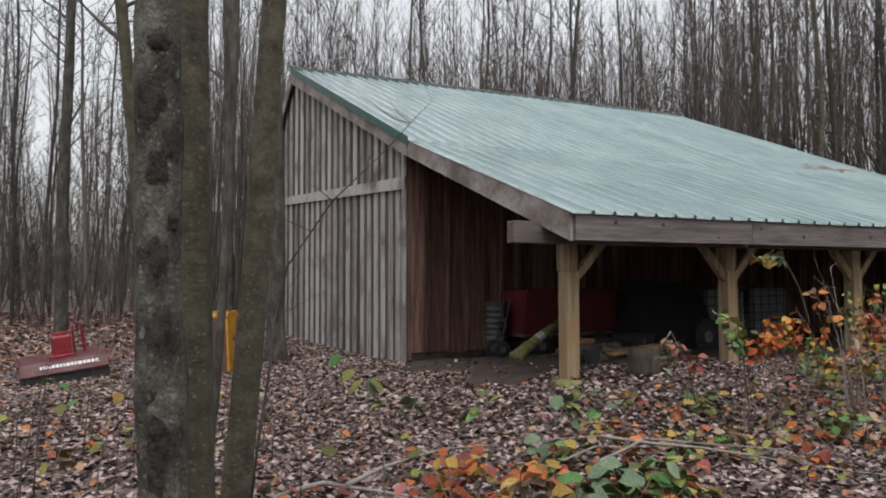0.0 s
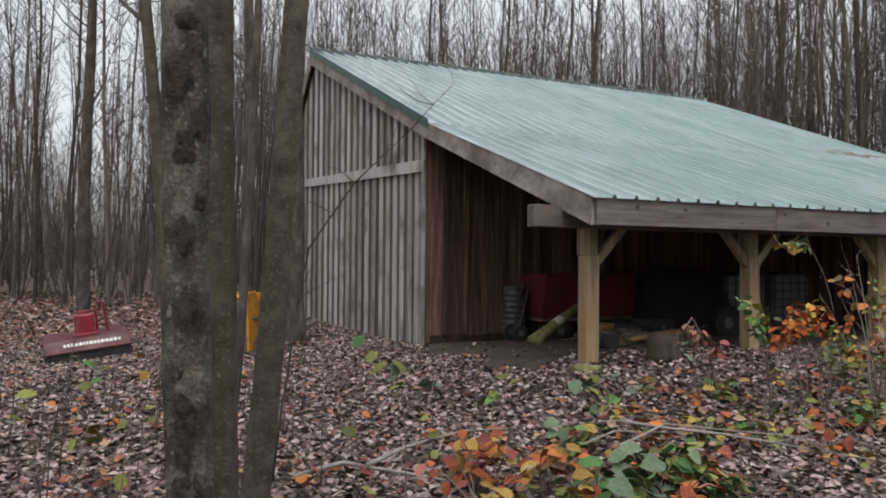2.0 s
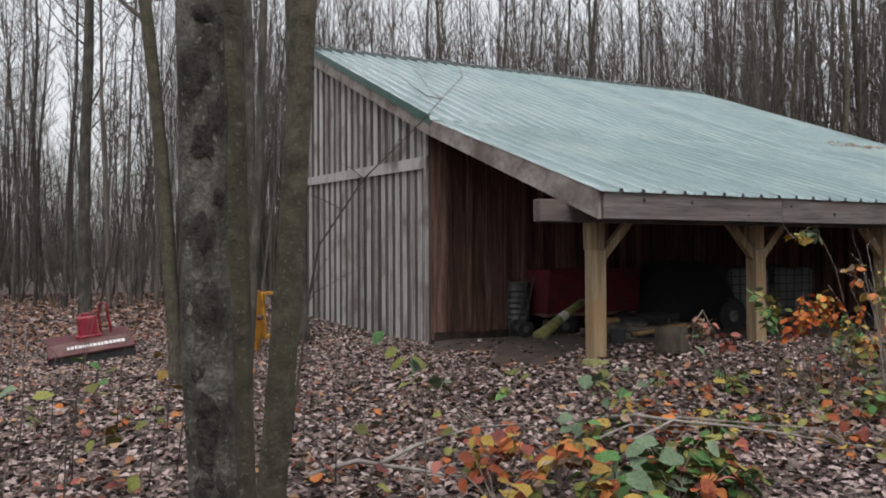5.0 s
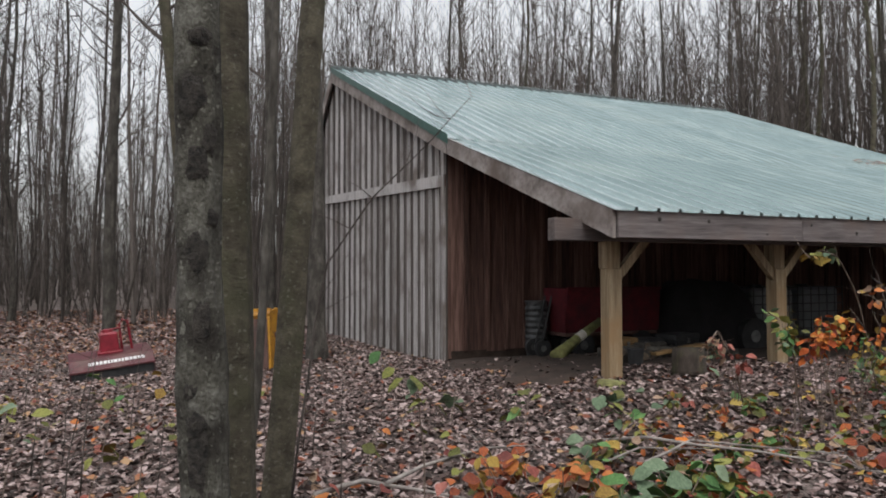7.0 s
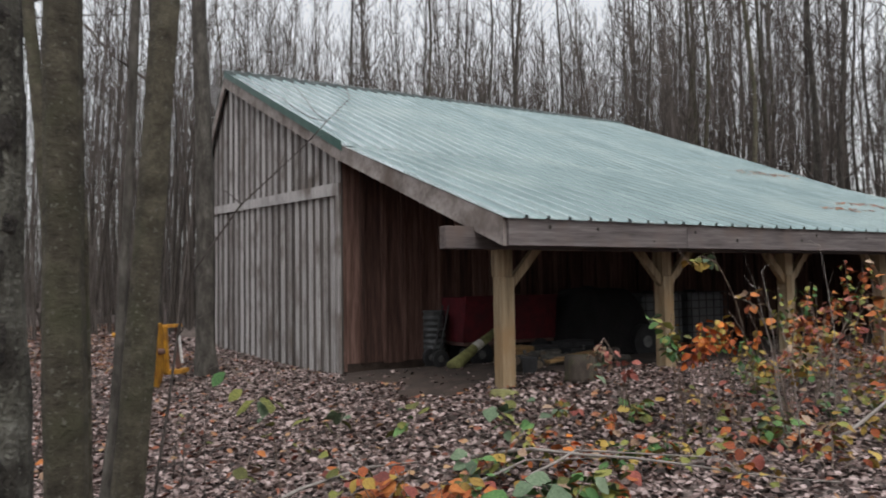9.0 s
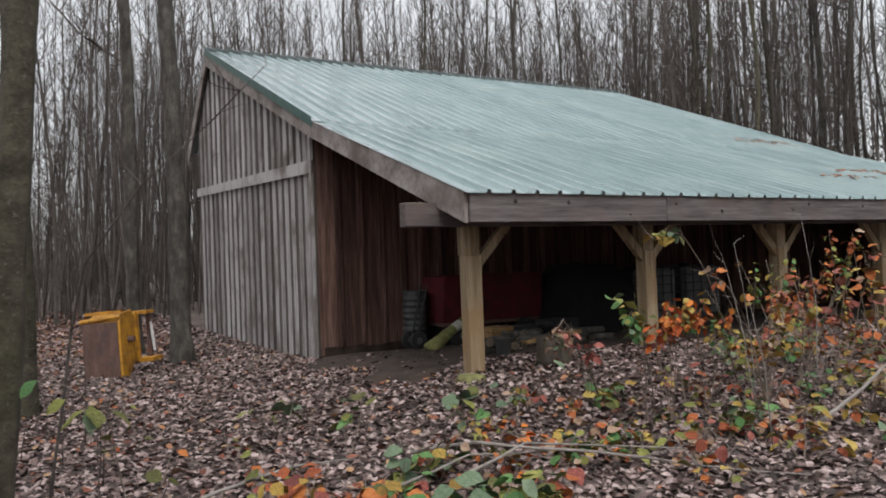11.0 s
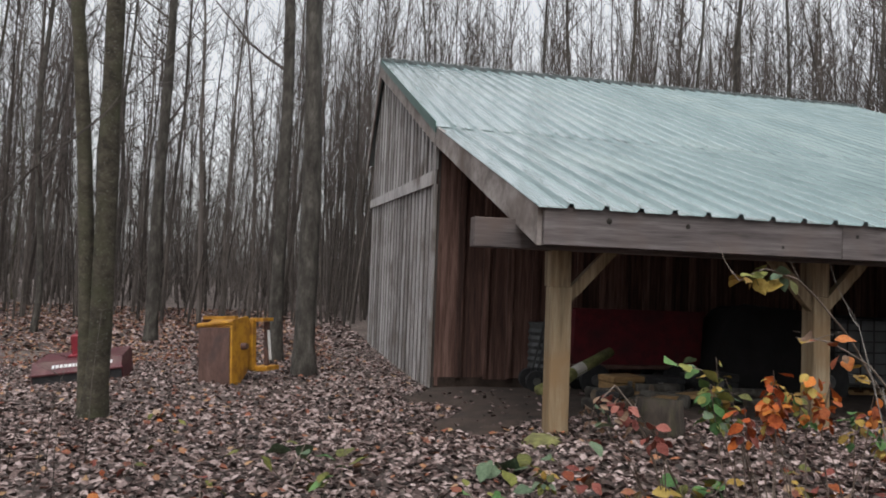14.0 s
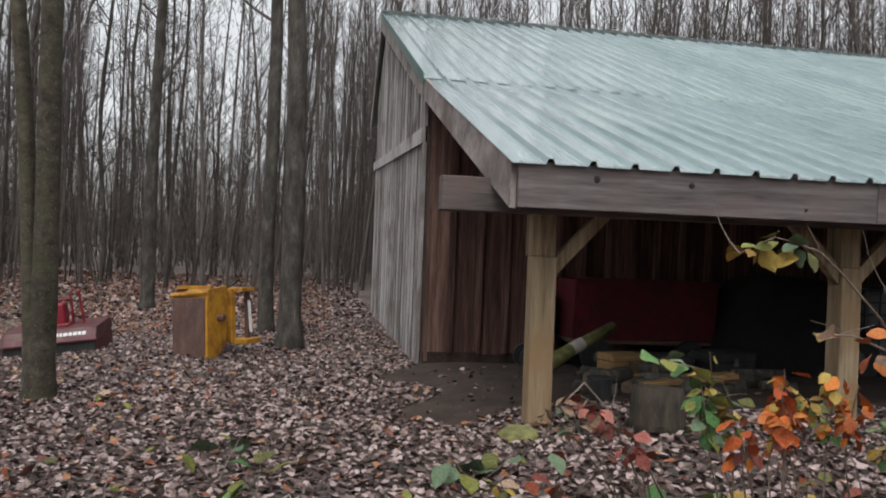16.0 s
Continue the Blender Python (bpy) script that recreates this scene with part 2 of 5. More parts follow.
def roof_z(y):
    """Top of the rake boards over y."""
    if y < YJ:
        return Z0 + (ZJ - Z0) * y / YJ
    if y < YR:
        return ZJ + (ZR - ZJ) * (y - YJ) / (YR - YJ)
    return ZR - 0.78 * (y - YR)


barn = thing("barn", "open-fronted timber barn with board-and-batten walls and green metal roof", "barn")

# gable wall: boards with battens over the joints, in two tiers with a band between
gable = part("gable_wall", Acc().box((0.13, YW + 0.02, 0.0), (0.18, YB - 0.05, 2.9)), M_WOOD_RED, barn, "weathered grey vertical boards and battens on the gable")
rnd = random.Random(4)
edges = [YW]
while edges[-1] < YB - 0.3:
    edges.append(edges[-1] + 0.37 + 0.021 * (edges[-1] - YW) + rnd.uniform(-0.03, 0.03))
edges[-1] = YB


def band_z(y):
    return 2.96 + 0.055 * (y - YW)


def wall_board(name, x0, x1, y0, y1, zlo, zhi, mat, parent, skew=True):
    a = Acc()
    zb0, zb1 = zlo(y0), zlo(y1)
    zt0, zt1 = zhi(y0), zhi(y1)
    a.prism([(y0, zb0), (y1, zb1), (y1, zt1), (y0, zt0)], 0, x0, x1)
    return part(name, a, mat, parent)


under = lambda y: roof_z(y) - 0.12
sill = lambda y: -0.25 if y > 6 else gz(0, y) - 0.03
for k in range(len(edges) - 1):
    y0, y1 = edges[k], edges[k + 1] - 0.012
    d = rnd.uniform(0, 0.006)
    # boards in the darkened colour, so the gaps between battens read as shaded
    wall_board("board", 0.082 + d, 0.107 + d, y0, y1, lambda y: sill(y) + rnd.uniform(0, 0.03), lambda y: band_z(y) + 0.1, M_BOARD_SHADED, gable)
    wall_board("board", 0.082 + d, 0.107 + d, y0, y1, lambda y: band_z(y) + 0.105, under, M_BOARD_SHADED, gable)
    if k:
        bw = 0.086 + 0.005 * (y0 - YW) + rnd.uniform(-0.012, 0.012)
        off = rnd.uniform(-0.004, 0.0)
        wall_board("batten", 0.063 + off, 0.080 + off, y0 - bw, y0 + bw, lambda y: sill(y) + rnd.uniform(0, 0.05), lambda y: band_z(y) + 0.02, M_WOOD_GREY, gable)
        off = rnd.uniform(-0.004, 0.0)
        wall_board("batten", 0.063 + off, 0.080 + off, y0 - bw, y0 + bw, lambda y: band_z(y) + 0.16, under, M_WOOD_GREY, gable)
wall_board("band_board", 0.018, 0.044, YW - 0.01, YB, band_z, lambda y: band_z(y) + 0.21, M_WOOD_GREY, gable)
wall_board("corner_board", 0.02, 0.065, YW - 0.03, YW + 0.1, lambda y: gz(0, YW) - 0.02, lambda y: band_z(y) - 0.005, M_WOOD_GREY, gable)
wall_board("corner_board", 0.02, 0.065, YW - 0.03, YW + 0.1, lambda y: band_z(y) + 0.215, under, M_WOOD_GREY, gable)

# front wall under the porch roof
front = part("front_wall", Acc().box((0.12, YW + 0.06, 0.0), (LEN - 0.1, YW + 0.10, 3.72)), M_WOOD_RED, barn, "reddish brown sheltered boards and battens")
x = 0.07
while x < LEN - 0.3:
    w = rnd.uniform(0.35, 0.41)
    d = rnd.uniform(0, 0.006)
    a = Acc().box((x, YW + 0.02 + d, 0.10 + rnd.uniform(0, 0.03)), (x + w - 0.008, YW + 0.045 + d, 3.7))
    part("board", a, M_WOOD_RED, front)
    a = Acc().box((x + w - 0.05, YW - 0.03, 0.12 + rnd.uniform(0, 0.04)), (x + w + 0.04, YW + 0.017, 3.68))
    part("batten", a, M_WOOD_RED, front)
    x += w
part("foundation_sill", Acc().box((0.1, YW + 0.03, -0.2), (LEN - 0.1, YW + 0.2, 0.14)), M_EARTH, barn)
part("back_wall", Acc().box((0.1, YB - 0.05, -0.3), (LEN - 0.1, YB, 5.44)), M_WOOD_GREY, barn)
end_poly = [(YW, -0.2), (YB, -0.3), (YB, under(YB)), (YR, under(YR)), (YJ + 0.35, under(YW))]
part("end_wall", Acc().prism(end_poly, 0, LEN - 0.14, LEN - 0.1), M_WOOD_GREY, barn)

# beam, posts and braces
part("beam", Acc().box((-0.42, 0.60, 1.828), (LEN + 0.2, 0.75, 2.09)), M_FASCIA, barn, "heavy grey timber beam on the posts", bevel=0.006)
POSTS = (0.41, 3.07, 5.70, 8.25, 10.9, 13.05)
for i, px in enumerate(POSTS):
    g = gz(px, 0.65) - 0.1
    part("post", Acc().box((px - 0.095, 0.585, g), (px + 0.095, 0.765, 1.50)), M_POST, barn, "yellowish square timber post", bevel=0.008)
    part("post_head", Acc().box((px - 0.105, 0.60, 1.50), (px + 0.085, 0.78, 1.828)), M_POST, barn, bevel=0.006)
    for s in (-1, 1):
        if i == 0 and s < 0:
            continue
        o = px + s * 0.09
        poly = [(o, 1.35), (o, 1.50), (o + s * 0.31, 1.826), (o + s * 0.45, 1.826)]
        part("knee_brace", Acc().prism(poly, 1, 0.62, 0.70), M_POST, barn)

# fascia along the eave, in three lengths, and rake boards
for x0, x1 in ((0.0, 2.75), (2.755, 7.9), (7.905, LEN)):
    part("fascia_board", Acc().box((x0, -0.045, 1.835), (x1, 0.0, Z0 - 0.012)), M_FASCIA, barn, "broad grey fascia plank with knots", bevel=0.004)
rnd_k = random.Random(17)
for x0 in (0.55, 1.35, 2.1, 2.95, 3.7, 4.9, 5.6, 6.8):
    kx, kz, kr = x0 + rnd_k.uniform(-0.2, 0.2), rnd_k.uniform(1.89, 2.09), rnd_k.uniform(0.014, 0.026)
    part("wood_knot", Acc().tube([(kx, -0.0475, kz), (kx, -0.043, kz)], [kr, kr], 10), M_SCAR, barn, "dark knot in the fascia plank")
for s, xa in ((0, -0.045), (1, LEN)):
    rk = lambda y, dz: roof_z(y) - dz
    part("rake_board", Acc().prism([(0.002, Z0 - 0.33), (0.09, Z0 - 0.30), (YJ, rk(YJ - 0.001, 0.27)), (YJ, rk(YJ - 0.001, 0.0)), (0.002, Z0 - 0.012)], 0, xa, xa + 0.043), M_RAKE, barn, "weathered grey rake board")
    part("rake_board", Acc().prism([(YJ + 0.01, ZJ - 0.27), (YR, ZR - 0.38), (YR, ZR - 0.02), (YJ + 0.01, ZJ - 0.02)], 0, xa - 0.01, xa + 0.033), M_RAKE, barn)
    part("rake_board", Acc().prism([(YR + 0.01, ZR - 0.40), (15.2, roof_z(15.2) - 0.38), (15.2, roof_z(15.2)), (YR + 0.01, ZR - 0.02)], 0, xa - 0.01, xa + 0.033), M_RAKE, barn)
for k in range(23):
    rx = 0.35 + k * 0.6
    if rx > LEN - 0.1:
        break
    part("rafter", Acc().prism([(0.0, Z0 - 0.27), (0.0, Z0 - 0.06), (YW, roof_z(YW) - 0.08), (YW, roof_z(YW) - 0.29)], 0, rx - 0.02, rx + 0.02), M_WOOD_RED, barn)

# dark boarding added under the sheets so they bounce less light into the porch
deck = part("roof_deck", Acc().box((0.02, YW - 0.02, roof_z(YW) - 0.08), (LEN - 0.02, YW + 0.02, roof_z(YW) - 0.03)), M_WOOD_RED, barn, "dark boards added under the porch roof to cut bounced light")
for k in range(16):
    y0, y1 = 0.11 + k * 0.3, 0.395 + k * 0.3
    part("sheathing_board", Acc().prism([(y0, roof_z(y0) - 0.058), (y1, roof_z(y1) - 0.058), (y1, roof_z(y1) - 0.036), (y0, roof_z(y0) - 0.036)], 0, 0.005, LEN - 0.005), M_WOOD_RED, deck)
# unseen wall added across the porch's far end to keep light out
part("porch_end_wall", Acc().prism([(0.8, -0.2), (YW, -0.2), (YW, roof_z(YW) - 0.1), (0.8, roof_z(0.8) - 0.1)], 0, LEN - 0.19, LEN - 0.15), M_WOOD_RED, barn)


# ribbed roof sheets
def sheet(x0, x1, y0, z0, y1, z1, ribs, lift):
    """One ribbed sheet between two heights, ribs running up the slope."""
    prof = [(x0, 0.0)]
    for r in ribs:
        if x0 - 0.03 < r < x1 + 0.03:
            prof += [(r - 0.034, 0.0), (r - 0.016, 0.040), (r + 0.016, 0.040), (r + 0.034, 0.0), (r + 0.144, 0.0), (r + 0.15, 0.004), (r + 0.166, 0.004), (r + 0.172, 0.0)]
    prof = [p for p in prof if x0 <= p[0] <= x1] + [(x1, 0.0)]
    a = Acc()
    d = Vector((0, y1 - y0, z1 - z0)).normalized()
    nrm = Vector((0, -d.z, d.y)) if d.y > 0 else Vector((0, d.z, -d.y))
    n = len(prof)
    steps = 8
    for k in range(steps + 1):
        t = k / steps
        for px, h in prof:
            wob = 0.004 * noise.noise((px * 1.2, t * 5, x0))
            p = Vector((px, y0 + (y1 - y0) * t, z0 + (z1 - z0) * t)) + nrm * (h + lift + wob)
            a.v.append(p)
    m = len(a.v)
    a.v += [p - nrm * 0.004 for p in a.v[:m]]
    for k in range(steps):
        for i in range(n - 1):
            q = (k * n + i, k * n + i + 1, (k + 1) * n + i + 1, (k + 1) * n + i)
            a.f.append(q)
            a.f.append(tuple(m + j for j in reversed(q)))
    for i in range(n - 1):
        a.f.append((i, m + i, m + i + 1, i + 1))
        e = steps * n + i
        a.f.append((e, e + 1, m + e + 1, m + e))
    return a


RIB0, RIB = 0.2115, 0.3048
low_z = lambda y: Z0 - 0.005 + (ZJ - Z0) * y / YJ
roof_low = part("porch_roof", Acc().box((0.05, 0.02, Z0 - 0.05), (LEN - 0.05, 0.10, Z0 - 0.012)), M_WOOD_RED, barn, "pale green ribbed metal sheets, dulled by weather")
roof_up = part("main_roof", Acc().box((0.05, YR - 0.04, ZR - 0.2), (LEN - 0.05, YR + 0.04, ZR - 0.04)), M_WOOD_RED, barn, "pale green ribbed metal sheets, dulled by weather")
ribs = [RIB0 + RIB * k for k in range(46)]
x = -0.055
k = 0
while x < LEN:
    x1 = min(x + 3 * RIB, LEN + 0.04)
    lf = 0.004 + 0.003 * (k % 2)
    part("roof_sheet", sheet(x, x1, -0.075, low_z(-0.075), YJ + 0.2, low_z(YJ + 0.2), ribs, lf), M_ROOF, roof_low)
    part("roof_sheet", sheet(x, x1, YJ - 0.07, low_z(YJ - 0.07) + 0.006, YR, ZR + 0.02, ribs, lf + 0.007), M_ROOF, roof_up)
    part("roof_sheet", sheet(x, x1, 15.25, roof_z(15.25) + 0.02, YR, ZR + 0.02, ribs, lf + 0.012), M_ROOF, roof_up)
    x, k = x1, k + 1
cap = part("ridge_cap", Acc().prism([(YR - 0.19, ZR - 0.035), (YR - 0.2, ZR + 0.03), (YR, ZR + 0.105), (YR + 0.17, ZR - 0.02), (YR, ZR + 0.06)], 0, -0.07, LEN + 0.06), M_CAP, roof_up, "dull grey folded ridge cap")
for k, r in enumerate(ribs):
    if r < LEN:
        part("closure", Acc().box((r - 0.09, YR - 0.235, ZR - 0.05), (r + 0.07, YR - 0.19, ZR + 0.045)), M_CAP, cap)
part("rake_trim", Acc().prism([(YJ - 0.06, ZJ - 0.10), (YR, ZR - 0.10), (YR, ZR + 0.05), (YJ - 0.06, ZJ + 0.06)], 0, -0.072, -0.058), M_TRIM, roof_up)


# ---- trees ----
def wander(rnd, p, d, length, steps, bend, up=0.0):
    pts = [Vector(p)]
    d = Vector(d).normalized()
    for _ in range(steps):
        d = (d + Vector((rnd.uniform(-bend, bend), rnd.uniform(-bend, bend), rnd.uniform(-bend, bend) + up))).normalized()
        pts.append(pts[-1] + d * (length / steps))
    return pts


def trunk_acc(rnd, height, r, lean=(0, 0), sides=14, flare=1.45, rough=0.10, steps=22, wob=0.035):
    a = Acc()
    pts, rad = [], []
    sx, sy = rnd.uniform(0, 6), rnd.uniform(0, 6)
    for k in range(steps + 1):
        t = (k / steps) ** 1.35
        z = -0.25 + t * (height + 0.25)
        b = wob * min(1.0, z + 0.3)
        pts.append(Vector((lean[0] * z + b * math.sin(z * 0.7 + sx), lean[1] * z + b * math.sin(z * 0.6 + sy), z)))
        rad.append(r * (1 + (flare - 1) * math.exp(-max(z + 0.1, 0) / 0.16)) * (1 - 0.8 * t) + 0.008)
    a.tube(pts, rad, sides, squash=[1 + 0.07 * math.sin(i * 2.1 + sx) for i in range(sides)])
    for v in a.v:
        q = noise.noise((v.x * 7 + sx, v.y * 7, v.z * 2.2)) * rough * r + noise.noise((v.x * 22 + sx, v.y * 22, v.z * 9)) * rough * 0.45 * r
        c = Vector((v.x - lean[0] * v.z, v.y - lean[1] * v.z, 0))
        if c.length > 1e-4:
            v += c.normalized() * q
    return a, pts, rad


def crown_acc(rnd, pts, rad, n, start, length, twigs=8, up=0.55):
    a = Acc()
    top = pts[-1].z
    for _ in range(n):
        z = start + (top - start) * rnd.random() ** 0.8
        k = max(i for i, p in enumerate(pts) if p.z <= z) if z > pts[0].z else 0
        k = min(k, len(pts) - 2)
        t = (z - pts[k].z) / (pts[k + 1].z - pts[k].z)
        p = pts[k].lerp(pts[k + 1], t)
        an = rnd.uniform(0, 2 * math.pi)
        L = length * rnd.uniform(0.5, 1.2) * (1 - 0.55 * (z - start) / (top - start))
        br = wander(rnd, p, (math.cos(an), math.sin(an), rnd.uniform(0.3, 1.1)), L, 5, 0.22, 0.10)
        r0 = min(rad[k] * 0.45, 0.012 + 0.011 * L)
        a.tube(br, [r0 * (1 - 0.85 * i / 5) for i in range(6)], 4, cap=False)
        for _ in range(twigs):
            i = rnd.randint(1, 5)
            an2 = rnd.uniform(0, 2 * math.pi)
            tw = wander(rnd, br[i], (math.cos(an2), math.sin(an2), rnd.uniform(0.2, 1.4)), L * rnd.uniform(0.25, 0.55), 2, 0.3, up * 0.2)
            a.tube(tw, [0.006 + r0 * 0.2, 0.005 + r0 * 0.12, 0.003], 3, cap=False)
    return a


def tree(name, label, x, y, height, r, seed, lean=(0, 0), mat=None, branches=18, start=5.0, length=2.6, twigs=8, group="woodland trees", wob=0.035, flare=1.45, sides=14, steps=22, rough=0.10):
    rd = random.Random(seed)
    t = thing(name, label, "tree", group, pose(x, y, gz(x, y)))
    a, pts, rad = trunk_acc(rd, height, r, lean, sides, flare, rough, steps, wob)
    part("trunk", a, mat or M_BARK, t, smooth=True)
    if branches:
        part("crown", crown_acc(rd, pts, rad, branches, start, length, twigs), M_TWIG, t, "bare branches and fine twigs", smooth=True)
    return t


# the clump of stems beside the camera
scarred = tree("tree", "rough grey-barked tree with dark knots and scars", -4.632, -3.80, 15, 0.084, 11, (-0.012, 0.0), M_BARK_ROUGH, 12, 5, 2.5, flare=1.2, sides=32, steps=150, rough=0.2, wob=0.02)
rd = random.Random(11)
knot_sx, knot_sy = rd.uniform(0, 6), rd.uniform(0, 6)
for z, dx, w, h in ((2.42, 0.0, 0.045, 0.03), (2.2, -0.03, 0.05, 0.06), (2.05, 0.05, 0.03, 0.05), (1.95, -0.01, 0.04, 0.05), (1.75, 0.06, 0.025, 0.03), (1.63, -0.02, 0.04, 0.055), (1.36, 0.0, 0.035, 0.06), (1.12, -0.05, 0.025, 0.03), (1.0, -0.03, 0.035, 0.05), (0.88, -0.02, 0.04, 0.09), (0.68, 0.0, 0.06, 0.06), (0.5, 0.03, 0.05, 0.05)):
    a = Acc()
    ang = -math.pi / 2 + dx / 0.1 - 0.08
    R = 0.091
    cx, cy = -0.012 * z + 0.02 * math.sin(z * 0.7 + knot_sx), 0.02 * math.sin(z * 0.6 + knot_sy)
    w, h = 1.1 * w, 1.3 * h
    a.v.append(Vector((cx + (R - 0.004) * math.cos(ang), cy + (R - 0.004) * math.sin(ang), z)))
    n = 14
    for ring, (f_, lift) in enumerate(((0.55, 0.006), (1.0, -0.005))):
        for k in range(n):
            t = 2 * math.pi * k / n
            jit = rd.uniform(0.75, 1.25)
            aa = ang + w * f_ * jit * math.cos(t) / R
            a.v.append(Vector((cx + (R + lift) * math.cos(aa), cy + (R + lift) * math.sin(aa), z + h * f_ * jit * math.sin(t))))
    for k in range(n):
        q = (k + 1) % n
        a.f += [(0, 1 + k, 1 + q), (1 + k, 1 + n + k, 1 + n + q, 1 + q)]
    part("knot", a, M_SCAR, scarred, "dark sunken knot", smooth=True)
tree("tree", "smooth mossy brown-barked stem of a clump", -4.405, -2.85, 15, 0.086, 12, (-0.004, 0.012), M_BARK_MOSS, 12, 5, 2.5, flare=1.2, sides=20, steps=60, wob=0.02)
tree("tree", "smooth mossy brown-barked stem of a clump", -4.135, -2.3, 15, 0.078, 13, (0.08, 0.0), M_BARK_MOSS, 12, 5, 2.5, flare=1.2, sides=20, steps=60, wob=0.02)
tree("tree", "short dead dark stub beside the mossy stem", -4.30, -2.74, 1.9, 0.034, 15, (-0.03, 0.0), M_BARK_MOSS, 0)
tree("tree", "slim grey stem behind the mossy clump", -4.09, -1.0, 13, 0.026, 14, (0.055, 0.0), M_BARK, 10, 4, 2.0)
# trees round the implements
tree("tree", "upright grey tree with flared base in leaf litter", -4.05, 3.1, 17, 0.118, 21, (0.0, 0.01), M_BARK_MOSS, 16, 4.5, 3, flare=1.7)
tree("tree", "leaning slender stem beside a larger tree", -4.13, 3.2, 14, 0.085, 22, (-0.085, 0.02), M_BARK_MOSS, 10, 4.5, 3)
tree("tree", "tall grey tree with split flared base near the barn", -1.70, 6.85, 19, 0.165, 23, (-0.018, 0.0), M_BARK, 16, 7.5, 3.0, flare=1.7)
tree("tree", "tall grey tree behind the loader bucket", -2.2, 9.0, 19, 0.13, 24, (-0.01, 0.01), M_BARK, 16, 4, 3.5)
tree("tree", "slim dark tree in leaf litter", -5.45, 14.3, 18, 0.16, 25, (0.01, 0), M_BARK, 18, 4, 3)

VARIANTS = []
for i in range(6):
    rd = random.Random(100 + i)
    h, r = rd.uniform(16, 21), (0.06, 0.08, 0.10, 0.13, 0.09, 0.07)[i]
    t = tree("tree", "tall straight bare woodland tree", 0, 0, h, r, 200 + i, (rd.uniform(-0.03, 0.03), rd.uniform(-0.03, 0.03)), M_BARK if i % 2 else M_BARK_MOSS, 24, 3.5, 2.8, 6, wob=0.11, sides=9, steps=16)
    VARIANTS.append(t)


def clear(x, y):
    """Whether a tree may stand there."""
    if -1.8 < x < LEN + 1.0 and -12 < y < YB + 2.2:
        return False
    if -9.5 < x < 5 and -12 < y < 15:
        return False
    return True


def scatter(count, x0, x1, y0, y1, gap, seed):
    """Random spots in a stretch of the wood, no two nearer than the gap."""
    rd = random.Random(seed)
    out, tries = [], 0
    while len(out) < count and tries < 4000:
        tries += 1
        x, y = rd.uniform(x0, x1), rd.uniform(y0, y1)
        if clear(x, y) and all((x - a) ** 2 + (y - b) ** 2 > gap * gap for a, b in out):
            out.append((x, y))
    return out


rd = random.Random(8)
SPOTS = scatter(9, -24, -4, 16, 40, 3.0, 1) + scatter(24, 14.5, 22, -4, 17, 1.4, 2) + scatter(22, 4, 30, 17.5, 34, 2.2, 3) + scatter(16, 14, 30, 8, 26, 2.2, 5)
# the first 46 stand unseen behind the camera, added to hold back sky light
SPOTS += scatter(46, -20, 24, -24, -8, 2.2, 4) + scatter(10, -20, -9.6, -8, 14, 2.4, 6)
for k, (x, y) in enumerate(SPOTS):
    m = pose(x, y, gz(x, y), 0, 0, rd.uniform(0, 360))
    if k < len(VARIANTS):
        VARIANTS[k].matrix_world = m
    else:
        copy_thing(VARIANTS[rd.randint(0, 5)], m)


